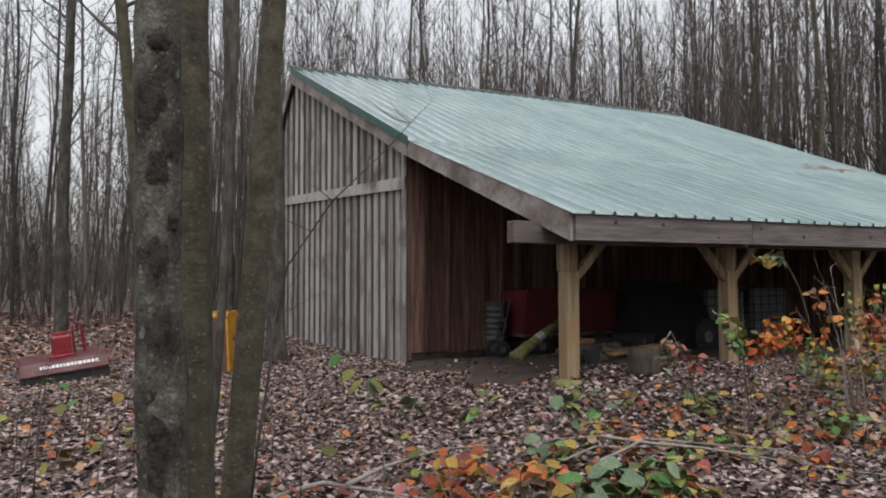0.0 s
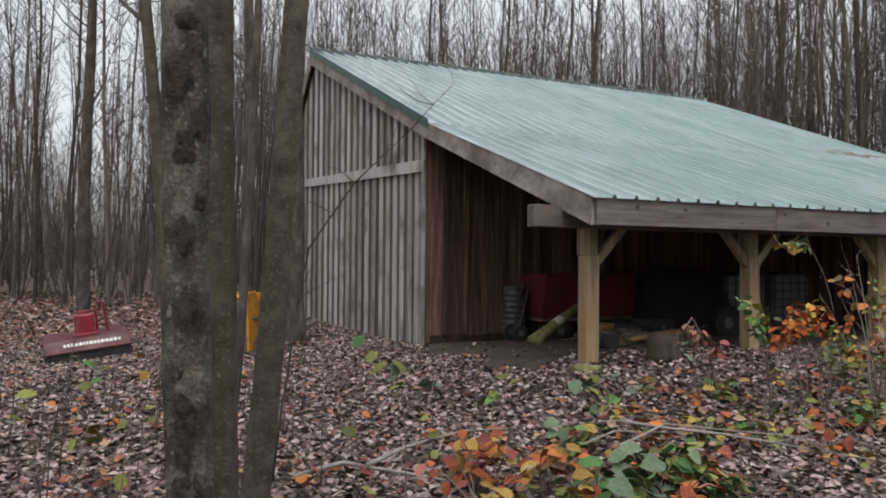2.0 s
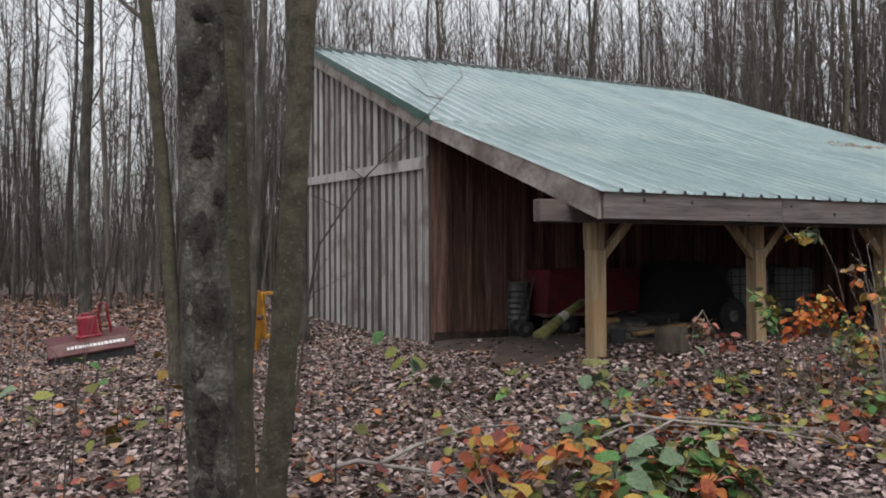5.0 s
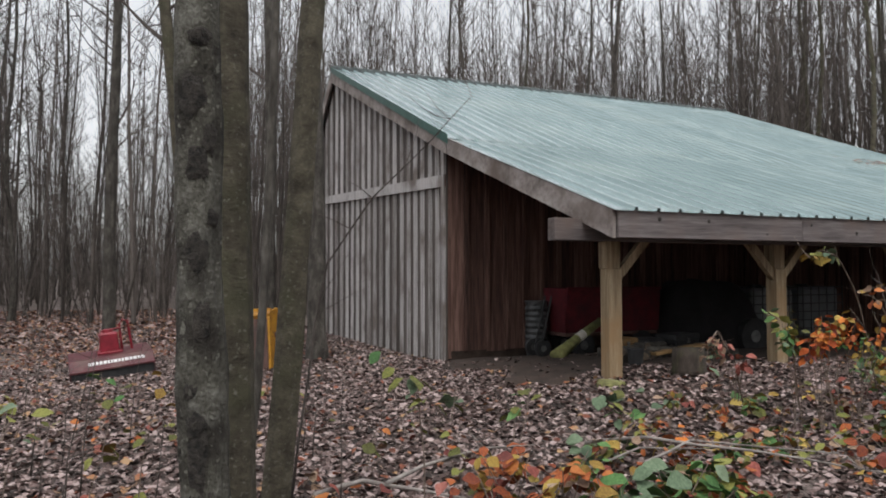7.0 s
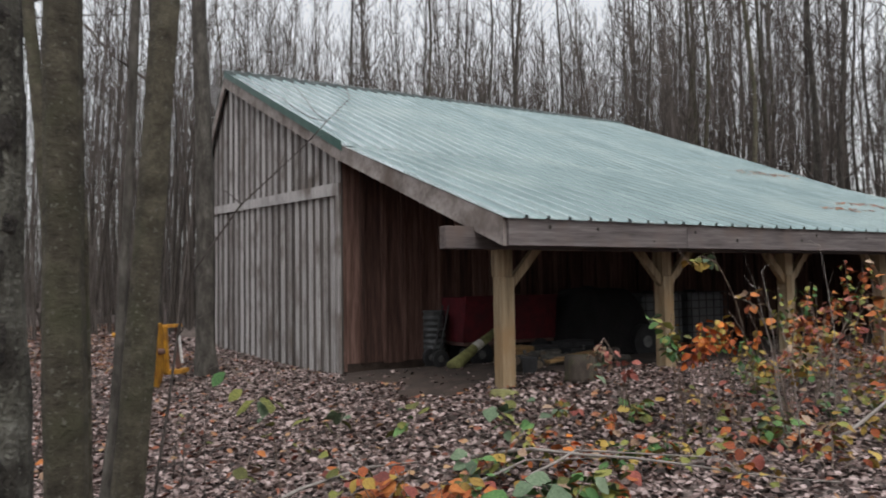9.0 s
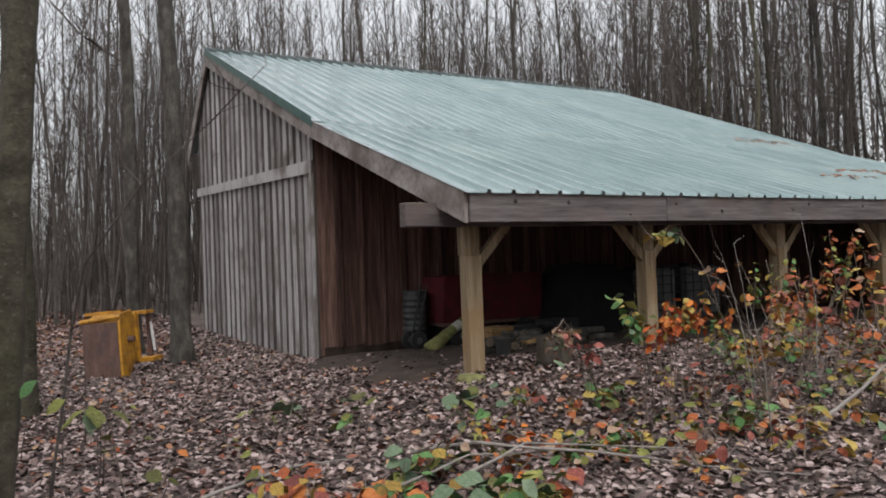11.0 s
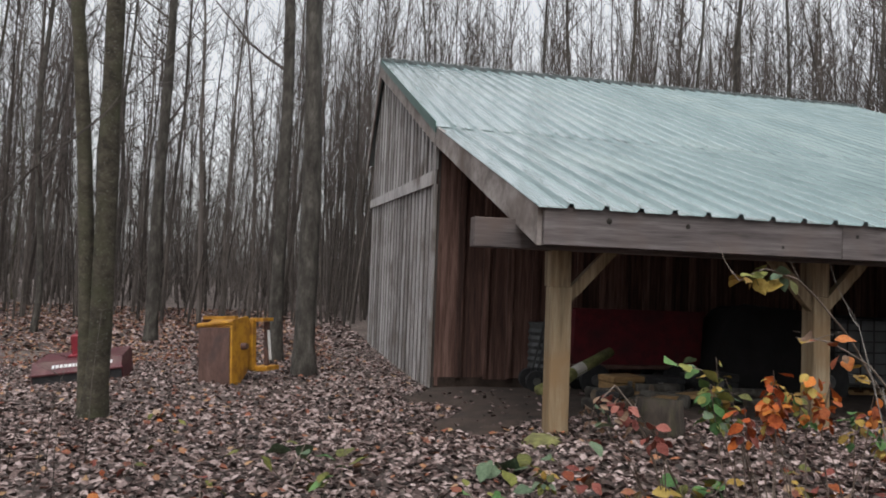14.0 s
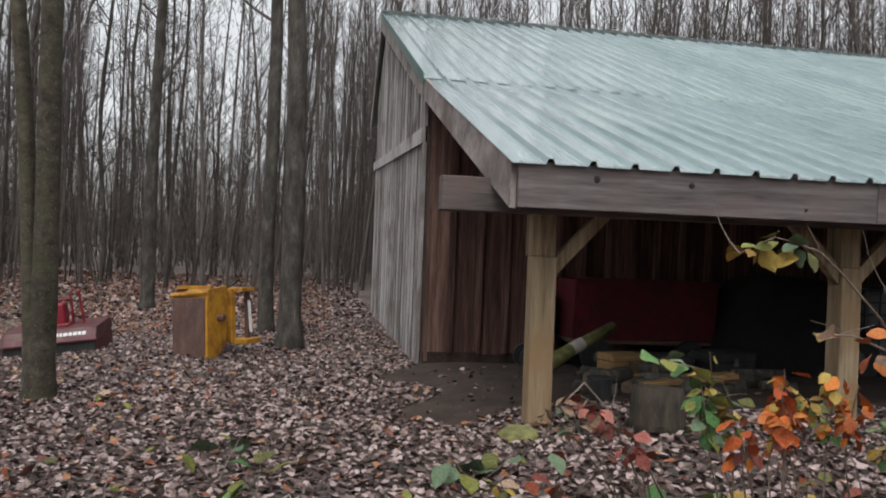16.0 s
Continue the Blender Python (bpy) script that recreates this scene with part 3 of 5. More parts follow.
def far_woods(name, label, count, near, far, height, thick, boughs, seed, turn, low=0.25, reach=(0.10, 0.18), rise=(0.8, 2.8), twigs=1, lean=0.07):
    """Thin stems beyond the near trees, too many to count; each bough is a kinked, tapering shoot with side twigs."""
    rd = random.Random(seed)
    V, F = [], []

    def shoot(p, d, L, r):
        b = len(V)
        q = p + d * (L * 0.5)
        e = q + (d + Vector((rd.uniform(-0.3, 0.3), rd.uniform(-0.3, 0.3), 0.25))).normalized() * (L * 0.5)
        u = d.orthogonal().normalized()
        w = d.cross(u)
        for c, rr in ((p, r), (q, r * 0.7)):
            V.extend((c + u * rr, c - u * (0.5 * rr) + w * (0.87 * rr), c - u * (0.5 * rr) - w * (0.87 * rr)))
        V.append(e)
        for i in range(3):
            j = (i + 1) % 3
            F.append((b + i, b + j, b + 3 + j, b + 3 + i))
            F.append((b + 3 + i, b + 3 + j, b + 6))
        return q

    n = 0
    while n < count:
        an = radians(90 - rd.uniform(*turn))
        rr = near + (far - near) * rd.random() ** 0.8
        x, y = -3 + rr * math.cos(an), -6 + rr * math.sin(an)
        if not clear(x, y):
            continue
        n += 1
        h, r = rd.uniform(*height), rd.uniform(*thick)
        pts = wander(rd, (x, y, gz(x, y) - 0.2), (rd.uniform(-lean, lean), rd.uniform(-lean, lean), 1), h, 5, 0.5 * lean + 0.03, 0.05)
        base = len(V)
        for k, p in enumerate(pts):
            ra = r * (1 - 0.86 * k / 5)
            V.extend((p + Vector((ra, 0, 0)), p + Vector((0, ra, 0)), p + Vector((-ra, 0, 0)), p + Vector((0, -ra, 0))))
        for k in range(5):
            for i in range(4):
                p, q = base + 4 * k + i, base + 4 * k + (i + 1) % 4
                F.append((p, q, q + 4, p + 4))
        for _ in range(boughs):
            t = (low + (0.97 - low) * rd.random()) * 5
            i = min(int(t), 4)
            p = pts[i].lerp(pts[i + 1], t - i)
            q = rd.uniform(0, 6.283)
            d = Vector((math.cos(q), math.sin(q), rd.uniform(*rise))).normalized()
            L = rd.uniform(*reach) * h * (1.25 - 0.15 * t)
            m = shoot(p, d, L, 0.12 * r + 0.005)
            for _ in range(twigs):
                q = rd.uniform(0, 6.283)
                shoot(m, (d + Vector((math.cos(q), math.sin(q), 0.5)) * 0.7).normalized(), L * 0.6, 0.0058)
    me = bpy.data.meshes.new(name)
    me.from_pydata([tuple(p) for p in V], [], F)
    me.materials.append(M_BARK_FAR)
    tagged(new(name, me), label, "woods", kind="stuff")


far_woods("far_woods", "distant leafless grey-brown woodland stems and twigs", 240, 24, 58, (13, 20), (0.03, 0.085), 56, 5, (-32, 8), 0.25, (0.08, 0.16), (0.3, 2.4), 2)
far_woods("young_woods", "crowded young leafless trees with fine upright twigs", 740, 25, 52, (11.5, 16.5), (0.025, 0.07), 38, 6, (4, 47), 0.4)
far_woods("dense_woods", "dense leafless woodland beyond the far end of the barn", 230, 26, 50, (13, 19), (0.03, 0.10), 40, 12, (45, 68), 0.3)
far_woods("thicket", "tangled leafless thicket of thin saplings", 600, 24, 60, (3.5, 8.5), (0.014, 0.04), 22, 7, (-32, 14), 0.1, (0.15, 0.34), (0.1, 2.0), 1, 0.25)
far_woods("distant_wood", "grey-brown wood closing the distance", 720, 60, 115, (6, 12.5), (0.05, 0.15), 12, 10, (-36, 66), 0.1, (0.15, 0.35), (0.0, 2.0), 1, 0.16)
# stems outside the view, added to block low sky and fill reflections
far_woods("woods_round", "unseen leafless woodland added round the clearing to block skylight", 330, 13, 45, (12, 20), (0.08, 0.22), 10, 9, (72, 322))


# ---- leaf litter ----
def litter(name, label, mat, zones, size, seed, lift=0.012):
    """Curled fallen leaves strewn over the ground; zones: x0, x1, y0, y1, leaves a square metre."""
    rg = np.random.RandomState(seed)
    xy = []
    for x0, x1, y0, y1, d in zones:
        n = int((x1 - x0) * (y1 - y0) * d)
        xy.append(np.stack([rg.uniform(x0, x1, n), rg.uniform(y0, y1, n)], 1))
    xy = np.concatenate(xy)
    bare = (xy[:, 0] > -0.3 + 0.25 * np.sin(xy[:, 1] * 3.1)) & (xy[:, 1] > 0.95 + 0.3 * np.sin(xy[:, 0] * 2.3)) & (xy[:, 1] < YW)
    keep = ~(bare & (rg.rand(len(xy)) < 0.965)) & ~((xy[:, 0] > 0.0) & (xy[:, 1] > YW - 0.1) & (xy[:, 0] < LEN) & (xy[:, 1] < YB))
    xy = xy[keep]
    n = len(xy)
    base = np.array([(0, -0.55, 0), (0.42, -0.25, 0.12), (0.34, 0.2, 0.10), (0.0, 0.62, 0.02), (-0.36, 0.18, 0.11), (-0.42, -0.22, 0.10), (0, 0.0, -0.04)])
    tri = np.array([(6, 0, 1), (6, 1, 2), (6, 2, 3), (6, 3, 4), (6, 4, 5), (6, 5, 0)])
    k = len(base)
    v = np.repeat(base[None], n, 0) * (1 + rg.uniform(-0.3, 0.3, (n, k, 3)))
    v[:, :, 2] *= rg.uniform(-1.6, 2.6, (n, 1))
    v *= (size * rg.uniform(0.6, 1.35, (n, 1, 1)))
    yaw, tx, ty = rg.uniform(0, 6.283, n), rg.normal(0, 0.33, n), rg.normal(0, 0.33, n)
    c, s_ = np.cos(tx)[:, None], np.sin(tx)[:, None]
    y, z = v[:, :, 1] * c - v[:, :, 2] * s_, v[:, :, 1] * s_ + v[:, :, 2] * c
    v[:, :, 1], v[:, :, 2] = y, z
    c, s_ = np.cos(ty)[:, None], np.sin(ty)[:, None]
    x, z = v[:, :, 0] * c + v[:, :, 2] * s_, -v[:, :, 0] * s_ + v[:, :, 2] * c
    v[:, :, 0], v[:, :, 2] = x, z
    c, s_ = np.cos(yaw)[:, None], np.sin(yaw)[:, None]
    x, y = v[:, :, 0] * c - v[:, :, 1] * s_, v[:, :, 0] * s_ + v[:, :, 1] * c
    g = np.array([gz(px, py) for px, py in xy])
    v[:, :, 0], v[:, :, 1] = x + xy[:, :1], y + xy[:, 1:]
    v[:, :, 2] += g[:, None] + lift + rg.uniform(0, 0.02, (n, 1))
    me = bpy.data.meshes.new(name)
    me.vertices.add(n * k)
    me.vertices.foreach_set("co", v.reshape(-1))
    f = (tri[None] + (np.arange(n) * k)[:, None, None]).reshape(-1)
    m = len(f) // 3
    me.loops.add(m * 3)
    me.polygons.add(m)
    me.loops.foreach_set("vertex_index", f.astype(np.int32))
    me.polygons.foreach_set("loop_start", np.arange(0, m * 3, 3, dtype=np.int32))
    me.update(calc_edges=True)
    me.materials.append(mat)
    return tagged(new(name, me), label, "leaves", kind="stuff")


litter("leaf_litter", "pale pinkish-grey dead leaves covering the ground", M_LITTER,
       [(-7.5, 3, -5, 4, 640), (3, 10, -5, 1, 280), (-12, 0, 4, 10, 280), (-12, -7.5, -5, 4, 120), (-7, 0, 10, 15, 160)], 0.055, 3)
litter("far_leaf_litter", "reddish-brown dead leaves on the woodland floor", M_LITTER, [(-26, 0, 12, 30, 60), (-26, -12, 0, 12, 30), (-8, 3, -9, -5, 90)], 0.12, 4)
litter("bright_leaves", "orange and rust fallen leaves among the litter", M_LITTER_WARM,
       [(-7.5, 8, -5, 1, 12), (-5.5, -2.5, -3, 1.5, 6), (-12, 0, 1, 10, 10), (-26, -1, 9, 30, 46)], 0.06, 7, 0.03)


def roof_leaves():
    """Small drifts of rusty leaves caught on the roof sheets."""
    rd = random.Random(12)
    a = Acc()
    for cx, cy, n, sx, sy in ((11.6, 5.3, 90, 0.55, 0.14), (10.3, 2.1, 34, 0.5, 0.1), (8.9, 1.5, 26, 0.45, 0.08)):
        for _ in range(n):
            x, y = rd.gauss(cx, sx), rd.gauss(cy, sy)
            z = (low_z(y) if y < YJ else ZJ + (ZR + 0.02 - ZJ) * (y - YJ) / (YR - YJ)) + 0.05
            b = len(a.v)
            q, sz = rd.uniform(0, 6.28), rd.uniform(0.03, 0.06)
            for k in range(5):
                t = q + k * 1.257
                a.v.append(Vector((x + sz * math.cos(t), y + sz * math.sin(t), z + 0.35 * sz * math.sin(t) + rd.uniform(-0.01, 0.015))))
            a.f.append(tuple(range(b, b + 5)))
    ob = new("roof_leaves", a.mesh("roof_leaves", M_LITTER_WARM))
    tagged(ob, "rusty leaves caught on the metal roof", "leaves", kind="stuff")


roof_leaves()


def bare_patch():
    """Trodden earth under and in front of the porch roof."""
    a = Acc()
    xs = np.arange(-0.5, LEN + 0.3, 0.25)
    ys = np.arange(0.8, YW + 0.01, 0.25)
    for yy in ys:
        for xx in xs:
            ox = 0.25 * math.sin(yy * 3.1) if xx < 0 else 0
            oy = 0.3 * math.sin(xx * 2.3) if yy < 1 else 0
            edge = min(xx + 0.5, yy - 0.8)
            a.v.append(Vector((xx + ox, yy + oy, gz(xx, yy) + 0.006 + min(edge, 0.4) * 0.03 - (0.03 if edge < 0.01 else 0))))
    n = len(xs)
    for j in range(len(ys) - 1):
        for i in range(n - 1):
            a.f.append((j * n + i, j * n + i + 1, (j + 1) * n + i + 1, (j + 1) * n + i))
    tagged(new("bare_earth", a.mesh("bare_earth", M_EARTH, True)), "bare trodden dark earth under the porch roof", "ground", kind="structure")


bare_patch()


# ---- paint and metal ----
M_MAROON = material("faded_red_paint", [(0.25, (0.05, 0.010, 0.013)), (0.6, (0.10, 0.02, 0.026)), (0.85, (0.145, 0.05, 0.054))], (5, 5, 5), 0.55, bump=0.15, stain=(0.11, 0.06, 0.05), stain_scale=3.0)
M_RED = material("red_paint", [(0.25, (0.15, 0.010, 0.018)), (0.7, (0.27, 0.02, 0.036))], (6, 6, 6), 0.45, bump=0.1, stain=(0.14, 0.03, 0.03), stain_scale=4.0)
M_WAGON = material("dusty_dark_red_paint", [(0.25, (0.05, 0.002, 0.006)), (0.7, (0.11, 0.004, 0.010))], (6, 6, 6), 0.8, bump=0.1, stain=(0.045, 0.005, 0.008), stain_scale=3.0)
M_ROT = material("rotten_wood", [(0.25, (0.012, 0.009, 0.007)), (0.55, (0.04, 0.03, 0.023)), (0.85, (0.09, 0.068, 0.05))], (14, 14, 3), 0.95, bump=0.9, stain=(0.05, 0.05, 0.02), stain_scale=2.5)
M_YELLOW = material("worn_yellow_paint", [(0.2, (0.24, 0.10, 0.012)), (0.5, (0.47, 0.225, 0.018)), (0.85, (0.56, 0.31, 0.03))], (6, 6, 6), 0.55, bump=0.15, stain=(0.20, 0.085, 0.02), stain_scale=3.5)
M_RUST = material("rusty_plate", [(0.2, (0.055, 0.03, 0.026)), (0.5, (0.115, 0.062, 0.05)), (0.85, (0.17, 0.10, 0.08))], (7, 7, 3), 0.8, bump=0.4, stain=(0.075, 0.05, 0.048), stain_scale=3.0)
M_BLACK = material("black_rubber", [(0.3, (0.012, 0.012, 0.013)), (0.7, (0.03, 0.03, 0.032))], (8, 8, 8), 0.75, bump=0.2)
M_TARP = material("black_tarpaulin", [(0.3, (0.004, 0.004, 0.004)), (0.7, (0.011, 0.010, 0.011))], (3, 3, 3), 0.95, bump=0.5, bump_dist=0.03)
M_LETTER = material("white_lettering", [(0.3, (0.5, 0.5, 0.5)), (0.7, (0.7, 0.7, 0.7))], (20, 20, 20), 0.6, bump=0.0)
M_STEEL = material("dull_steel", [(0.3, (0.12, 0.12, 0.12)), (0.7, (0.24, 0.235, 0.23))], (9, 9, 9), 0.45, metal=0.8, bump=0.1)
M_TANK = material("tank_plastic", [(0.3, (0.13, 0.14, 0.15)), (0.7, (0.19, 0.20, 0.21))], (2, 2, 2), 0.5, bump=0.05)
M_ZINC = material("galvanised_steel", [(0.3, (0.035, 0.037, 0.038)), (0.7, (0.075, 0.078, 0.08))], (5, 5, 5), 0.6, metal=0.2, bump=0.1)
M_LOGEND = material("cut_wood", [(0.3, (0.075, 0.055, 0.04)), (0.7, (0.17, 0.13, 0.09))], (9, 9, 9), 0.85, bump=0.3)
M_MOSSLOG = material("mossy_log", [(0.25, (0.08, 0.075, 0.03)), (0.6, (0.20, 0.20, 0.07)), (0.85, (0.29, 0.27, 0.13))], (10, 10, 10), 0.9, bump=0.5)
M_PALEWOOD = material("peeled_wood", [(0.3, (0.42, 0.39, 0.35)), (0.7, (0.58, 0.55, 0.5))], (8, 8, 8), 0.8, bump=0.2)
M_SAWN = material("sawn_planks", [(0.2, (0.16, 0.09, 0.035)), (0.7, (0.34, 0.21, 0.09))], (3, 20, 20), 0.8, bump=0.2)


def rotary_mower():
    """Tractor mower deck lying in the leaves, its right end raised."""
    m = thing("rotary_mower", "faded red tractor rotary mower lying on fallen leaves", "mower", "", pose(-5.2, 7.3, gz(-5.3, 7.2) + 0.17, 2, -7, 4))
    w, d = 0.65, 0.62
    deck = Acc().prism([(-d, 0.06), (-d, 0.08), (-d + 0.16, 0.24), (d - 0.1, 0.26), (d, 0.2), (d, 0.06)], 0, -w, w)
    dk = part("deck", deck, M_MAROON, m, bevel=0.012)
    part("deck_rim", Acc().box((-w - 0.015, -d - 0.025, 0.052), (w + 0.015, -d + 0.01, 0.085)), M_MAROON, m, bevel=0.006)
    # black strips below the deck, along the front and the right end
    part("black_strip", Acc().box((-w + 0.02, -d + 0.01, -0.25), (w - 0.02, -d + 0.05, 0.058)), M_BLACK, m, "black strip below the front edge of the deck")
    part("black_strip", Acc().box((w - 0.07, -d + 0.06, -0.25), (w - 0.04, d - 0.1, 0.058)), M_BLACK, m)
    part("skid", Acc().box((-w, -d + 0.05, -0.3), (-w + 0.03, d - 0.05, 0.058)), M_MAROON, m)
    part("skid", Acc().box((w - 0.03, -d + 0.05, -0.3), (w, d - 0.05, 0.058)), M_MAROON, m)
    slope = math.atan2(0.16, 0.16)
    rd = random.Random(3)
    x = -0.36
    while x < 0.46:
        bw = rd.uniform(0.03, 0.06)
        t = pose(x, -d + 0.082, 0.166, 45, 0, 0)
        part("lettering", Acc().box((0, -0.03, 0.0), (bw, 0.03, 0.004), t), M_LETTER, dk)
        x += bw + 0.014
    g = part("gearbox", Acc().box((-0.15, -0.16, 0.26), (0.15, 0.12, 0.6)), M_RED, m, "bright red gearbox", bevel=0.025)
    part("gearbox_cap", Acc().tube([(0, -0.02, 0.58), (0, -0.02, 0.65)], [0.09, 0.08], 14), M_RED, g)
    part("gearbox_foot", Acc().box((-0.2, -0.2, 0.245), (0.2, 0.16, 0.285)), M_RED, g, bevel=0.01)
    hoop = [(0.2, 0.1, 0.25), (0.2, 0.08, 0.7), (0.25, 0.05, 0.78), (0.33, 0.05, 0.75), (0.36, 0.08, 0.25)]
    part("hitch_hoop", Acc().tube(hoop, [0.022] * 5, 8), M_RED, m)
    part("hitch_arm", Acc().tube([(-0.15, 0.1, 0.26), (-0.1, 0.1, 0.62), (0.2, 0.06, 0.64)], [0.02] * 3, 8), M_RED, m)
    part("tail_wheel", Acc().tube([(0.1, d + 0.12, -0.04), (0.2, d + 0.12, -0.04)], [0.15, 0.15], 18), M_BLACK, m)
    return m


rotary_mower()


def loader_bucket():
    """Narrow digger bucket standing on end with its mounting frame."""
    m = thing("loader_bucket", "worn yellow loader bucket with rusty brown plate", "bucket", "", pose(-2.78, 5.62, gz(-2.8, 5.8) - 0.02, 0, -3, -30))
    W = 0.56
    side = [(0, 0), (-0.0, 0.86), (0.06, 0.99), (0.42, 1.03), (0.50, 0.9), (0.46, 0.45), (0.40, 0.18), (0.2, 0.02)]
    part("side_plate", Acc().prism(side, 0, -0.02, 0.02), M_YELLOW, m, bevel=0.004)
    part("side_plate", Acc().prism([(a + 0.02, b) for a, b in side], 0, -W - 0.006, -W + 0.006), M_RUST, m)
    part("floor_plate", Acc().box((-W, -0.012, 0.0), (-0.02, 0.02, 0.87)), M_RUST, m, "rust-brown worn steel plate", bevel=0.004)
    part("back_plate", Acc().prism([(0.03, 0.84), (0.40, 0.98), (0.40, 1.01), (0.03, 0.88)], 0, -W + 0.02, -0.02), M_YELLOW, m)
    part("top_edge", Acc().tube([(-W - 0.03, 0.02, 0.90), (0.03, 0.02, 0.95)], [0.035, 0.035], 8), M_YELLOW, m)
    part("top_edge", Acc().box((-W, 0.10, 0.99), (0.0, 0.18, 1.035)), M_YELLOW, m)
    part("lug", Acc().tube([(0.02, 0.26, 0.58), (0.11, 0.26, 0.58)], [0.055, 0.045], 12), M_RUST, m, "rusted round pivot lug")
    fr = part("mount_frame", Acc().box((-0.05, 0.5, 0.20), (0.05, 0.60, 0.98)), M_YELLOW, m, bevel=0.008)
    part("upright", Acc().box((0.10, 0.74, 0.24), (0.16, 0.80, 0.93)), M_RUST, fr, "dark rusty upright")
    part("upright", Acc().tube([(0.20, 0.76, 0.34), (0.17, 0.75, 0.80)], [0.022, 0.022], 8), M_LETTER, fr, "pale hydraulic rod")
    part("crossbar", Acc().box((-0.04, 0.55, 0.94), (0.2, 0.84, 0.99), pose(0, 0, 0)), M_YELLOW, fr)
    part("crossbar", Acc().box((-0.04, 0.55, 0.18), (0.26, 0.92, 0.25)), M_YELLOW, fr, bevel=0.006)
    return m


loader_bucket()


# ---- things under the porch roof ----
def wagon():
    m = thing("wagon", "dark red farm wagon parked against the board wall", "wagon", "", pose(2.85, 4.38, gz(2.9, 4.3)))
    part("side_panel", Acc().prism([(-0.33, 0.42), (-0.40, 1.18), (-0.36, 1.18), (-0.29, 0.42)], 0, -0.95, 1.0), M_WAGON, m, bevel=0.004)
    part("side_panel", Acc().prism([(0.29, 0.42), (0.36, 1.18), (0.40, 1.18), (0.33, 0.42)], 0, -0.95, 1.0), M_WAGON, m)
    part("end_panel", Acc().box((-0.95, -0.34, 0.42), (-0.91, 0.34, 1.17)), M_WAGON, m)
    part("end_panel", Acc().box((0.96, -0.34, 0.42), (1.0, 0.34, 1.17)), M_WAGON, m)
    part("floor", Acc().box((-0.95, -0.32, 0.36), (1.0, 0.32, 0.41)), M_RUST, m)
    for x in (-0.6, 0.65):
        for y in (-0.36, 0.28):
            wh = part("wheel", Acc().tube([(x, y, 0.2), (x, y + 0.09, 0.2)], [0.22, 0.22], 20), M_BLACK, m)
            part("hub", Acc().tube([(x, y - 0.015, 0.2), (x, y + 0.005, 0.2)], [0.07, 0.08], 12), M_STEEL, wh)
    part("top_rail", Acc().box((-0.96, -0.425, 1.15), (1.01, -0.395, 1.2)), M_WAGON, m)


wagon()


def covered_machine():
    """A machine under a slack black sheet."""
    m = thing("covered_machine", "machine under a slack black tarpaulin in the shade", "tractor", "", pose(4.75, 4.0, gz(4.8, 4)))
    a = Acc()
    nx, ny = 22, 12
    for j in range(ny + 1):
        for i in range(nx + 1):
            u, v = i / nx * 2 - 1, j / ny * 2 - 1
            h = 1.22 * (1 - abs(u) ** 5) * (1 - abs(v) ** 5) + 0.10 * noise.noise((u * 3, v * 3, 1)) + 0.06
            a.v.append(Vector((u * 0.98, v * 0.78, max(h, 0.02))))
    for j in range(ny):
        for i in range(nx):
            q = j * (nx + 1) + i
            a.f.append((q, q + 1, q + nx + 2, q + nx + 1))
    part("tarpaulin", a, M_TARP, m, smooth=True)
    for y in (-0.84, 0.72):
        wh = part("wheel", Acc().tube([(0.5, y, 0.3), (0.5, y + 0.16, 0.3)], [0.32, 0.32], 22), M_BLACK, m)
        part("hub", Acc().tube([(0.5, y - 0.01, 0.3), (0.5, y + 0.01, 0.3)], [0.10, 0.12], 14), M_STEEL, wh)


covered_machine()


def tote(x, y):
    m = thing("caged_tank", "grey-white plastic tank in a wire cage on a pallet", "tank", "caged tanks", pose(x, y, gz(x, y)))
    part("tank", Acc().box((-0.53, -0.45, 0.16), (0.53, 0.45, 1.16)), M_TANK, m, bevel=0.07)
    part("lid", Acc().tube([(0, 0, 1.15), (0, 0, 1.21)], [0.12, 0.11], 16), M_BLACK, m)
    for k in range(7):
        z = 0.2 + k * 0.16
        part("cage_bar", Acc().tube([(-0.56, -0.48, z), (0.56, -0.48, z), (0.56, 0.48, z), (-0.56, 0.48, z), (-0.56, -0.48, z)], [0.011] * 5, 6), M_ZINC, m)
    for k in range(6):
        bx = -0.56 + k * 0.224
        part("cage_bar", Acc().tube([(bx, -0.495, 0.14), (bx, -0.495, 1.17)], [0.011] * 2, 6), M_ZINC, m)
    for y0 in (-0.46, -0.06, 0.34):
        part("pallet_runner", Acc().box((-0.55, y0, 0.0), (0.55, y0 + 0.12, 0.10)), M_SAWN, m)
    for k in range(5):
        x0 = -0.55 + k * 0.25
        part("pallet_slat", Acc().box((x0, -0.48, 0.10), (x0 + 0.1, 0.48, 0.135)), M_SAWN, m)
    return m


first = tote(6.35, 4.22)
copy_thing(first, pose(7.6, 4.25, gz(7.6, 4.2), 0, 0, 2))


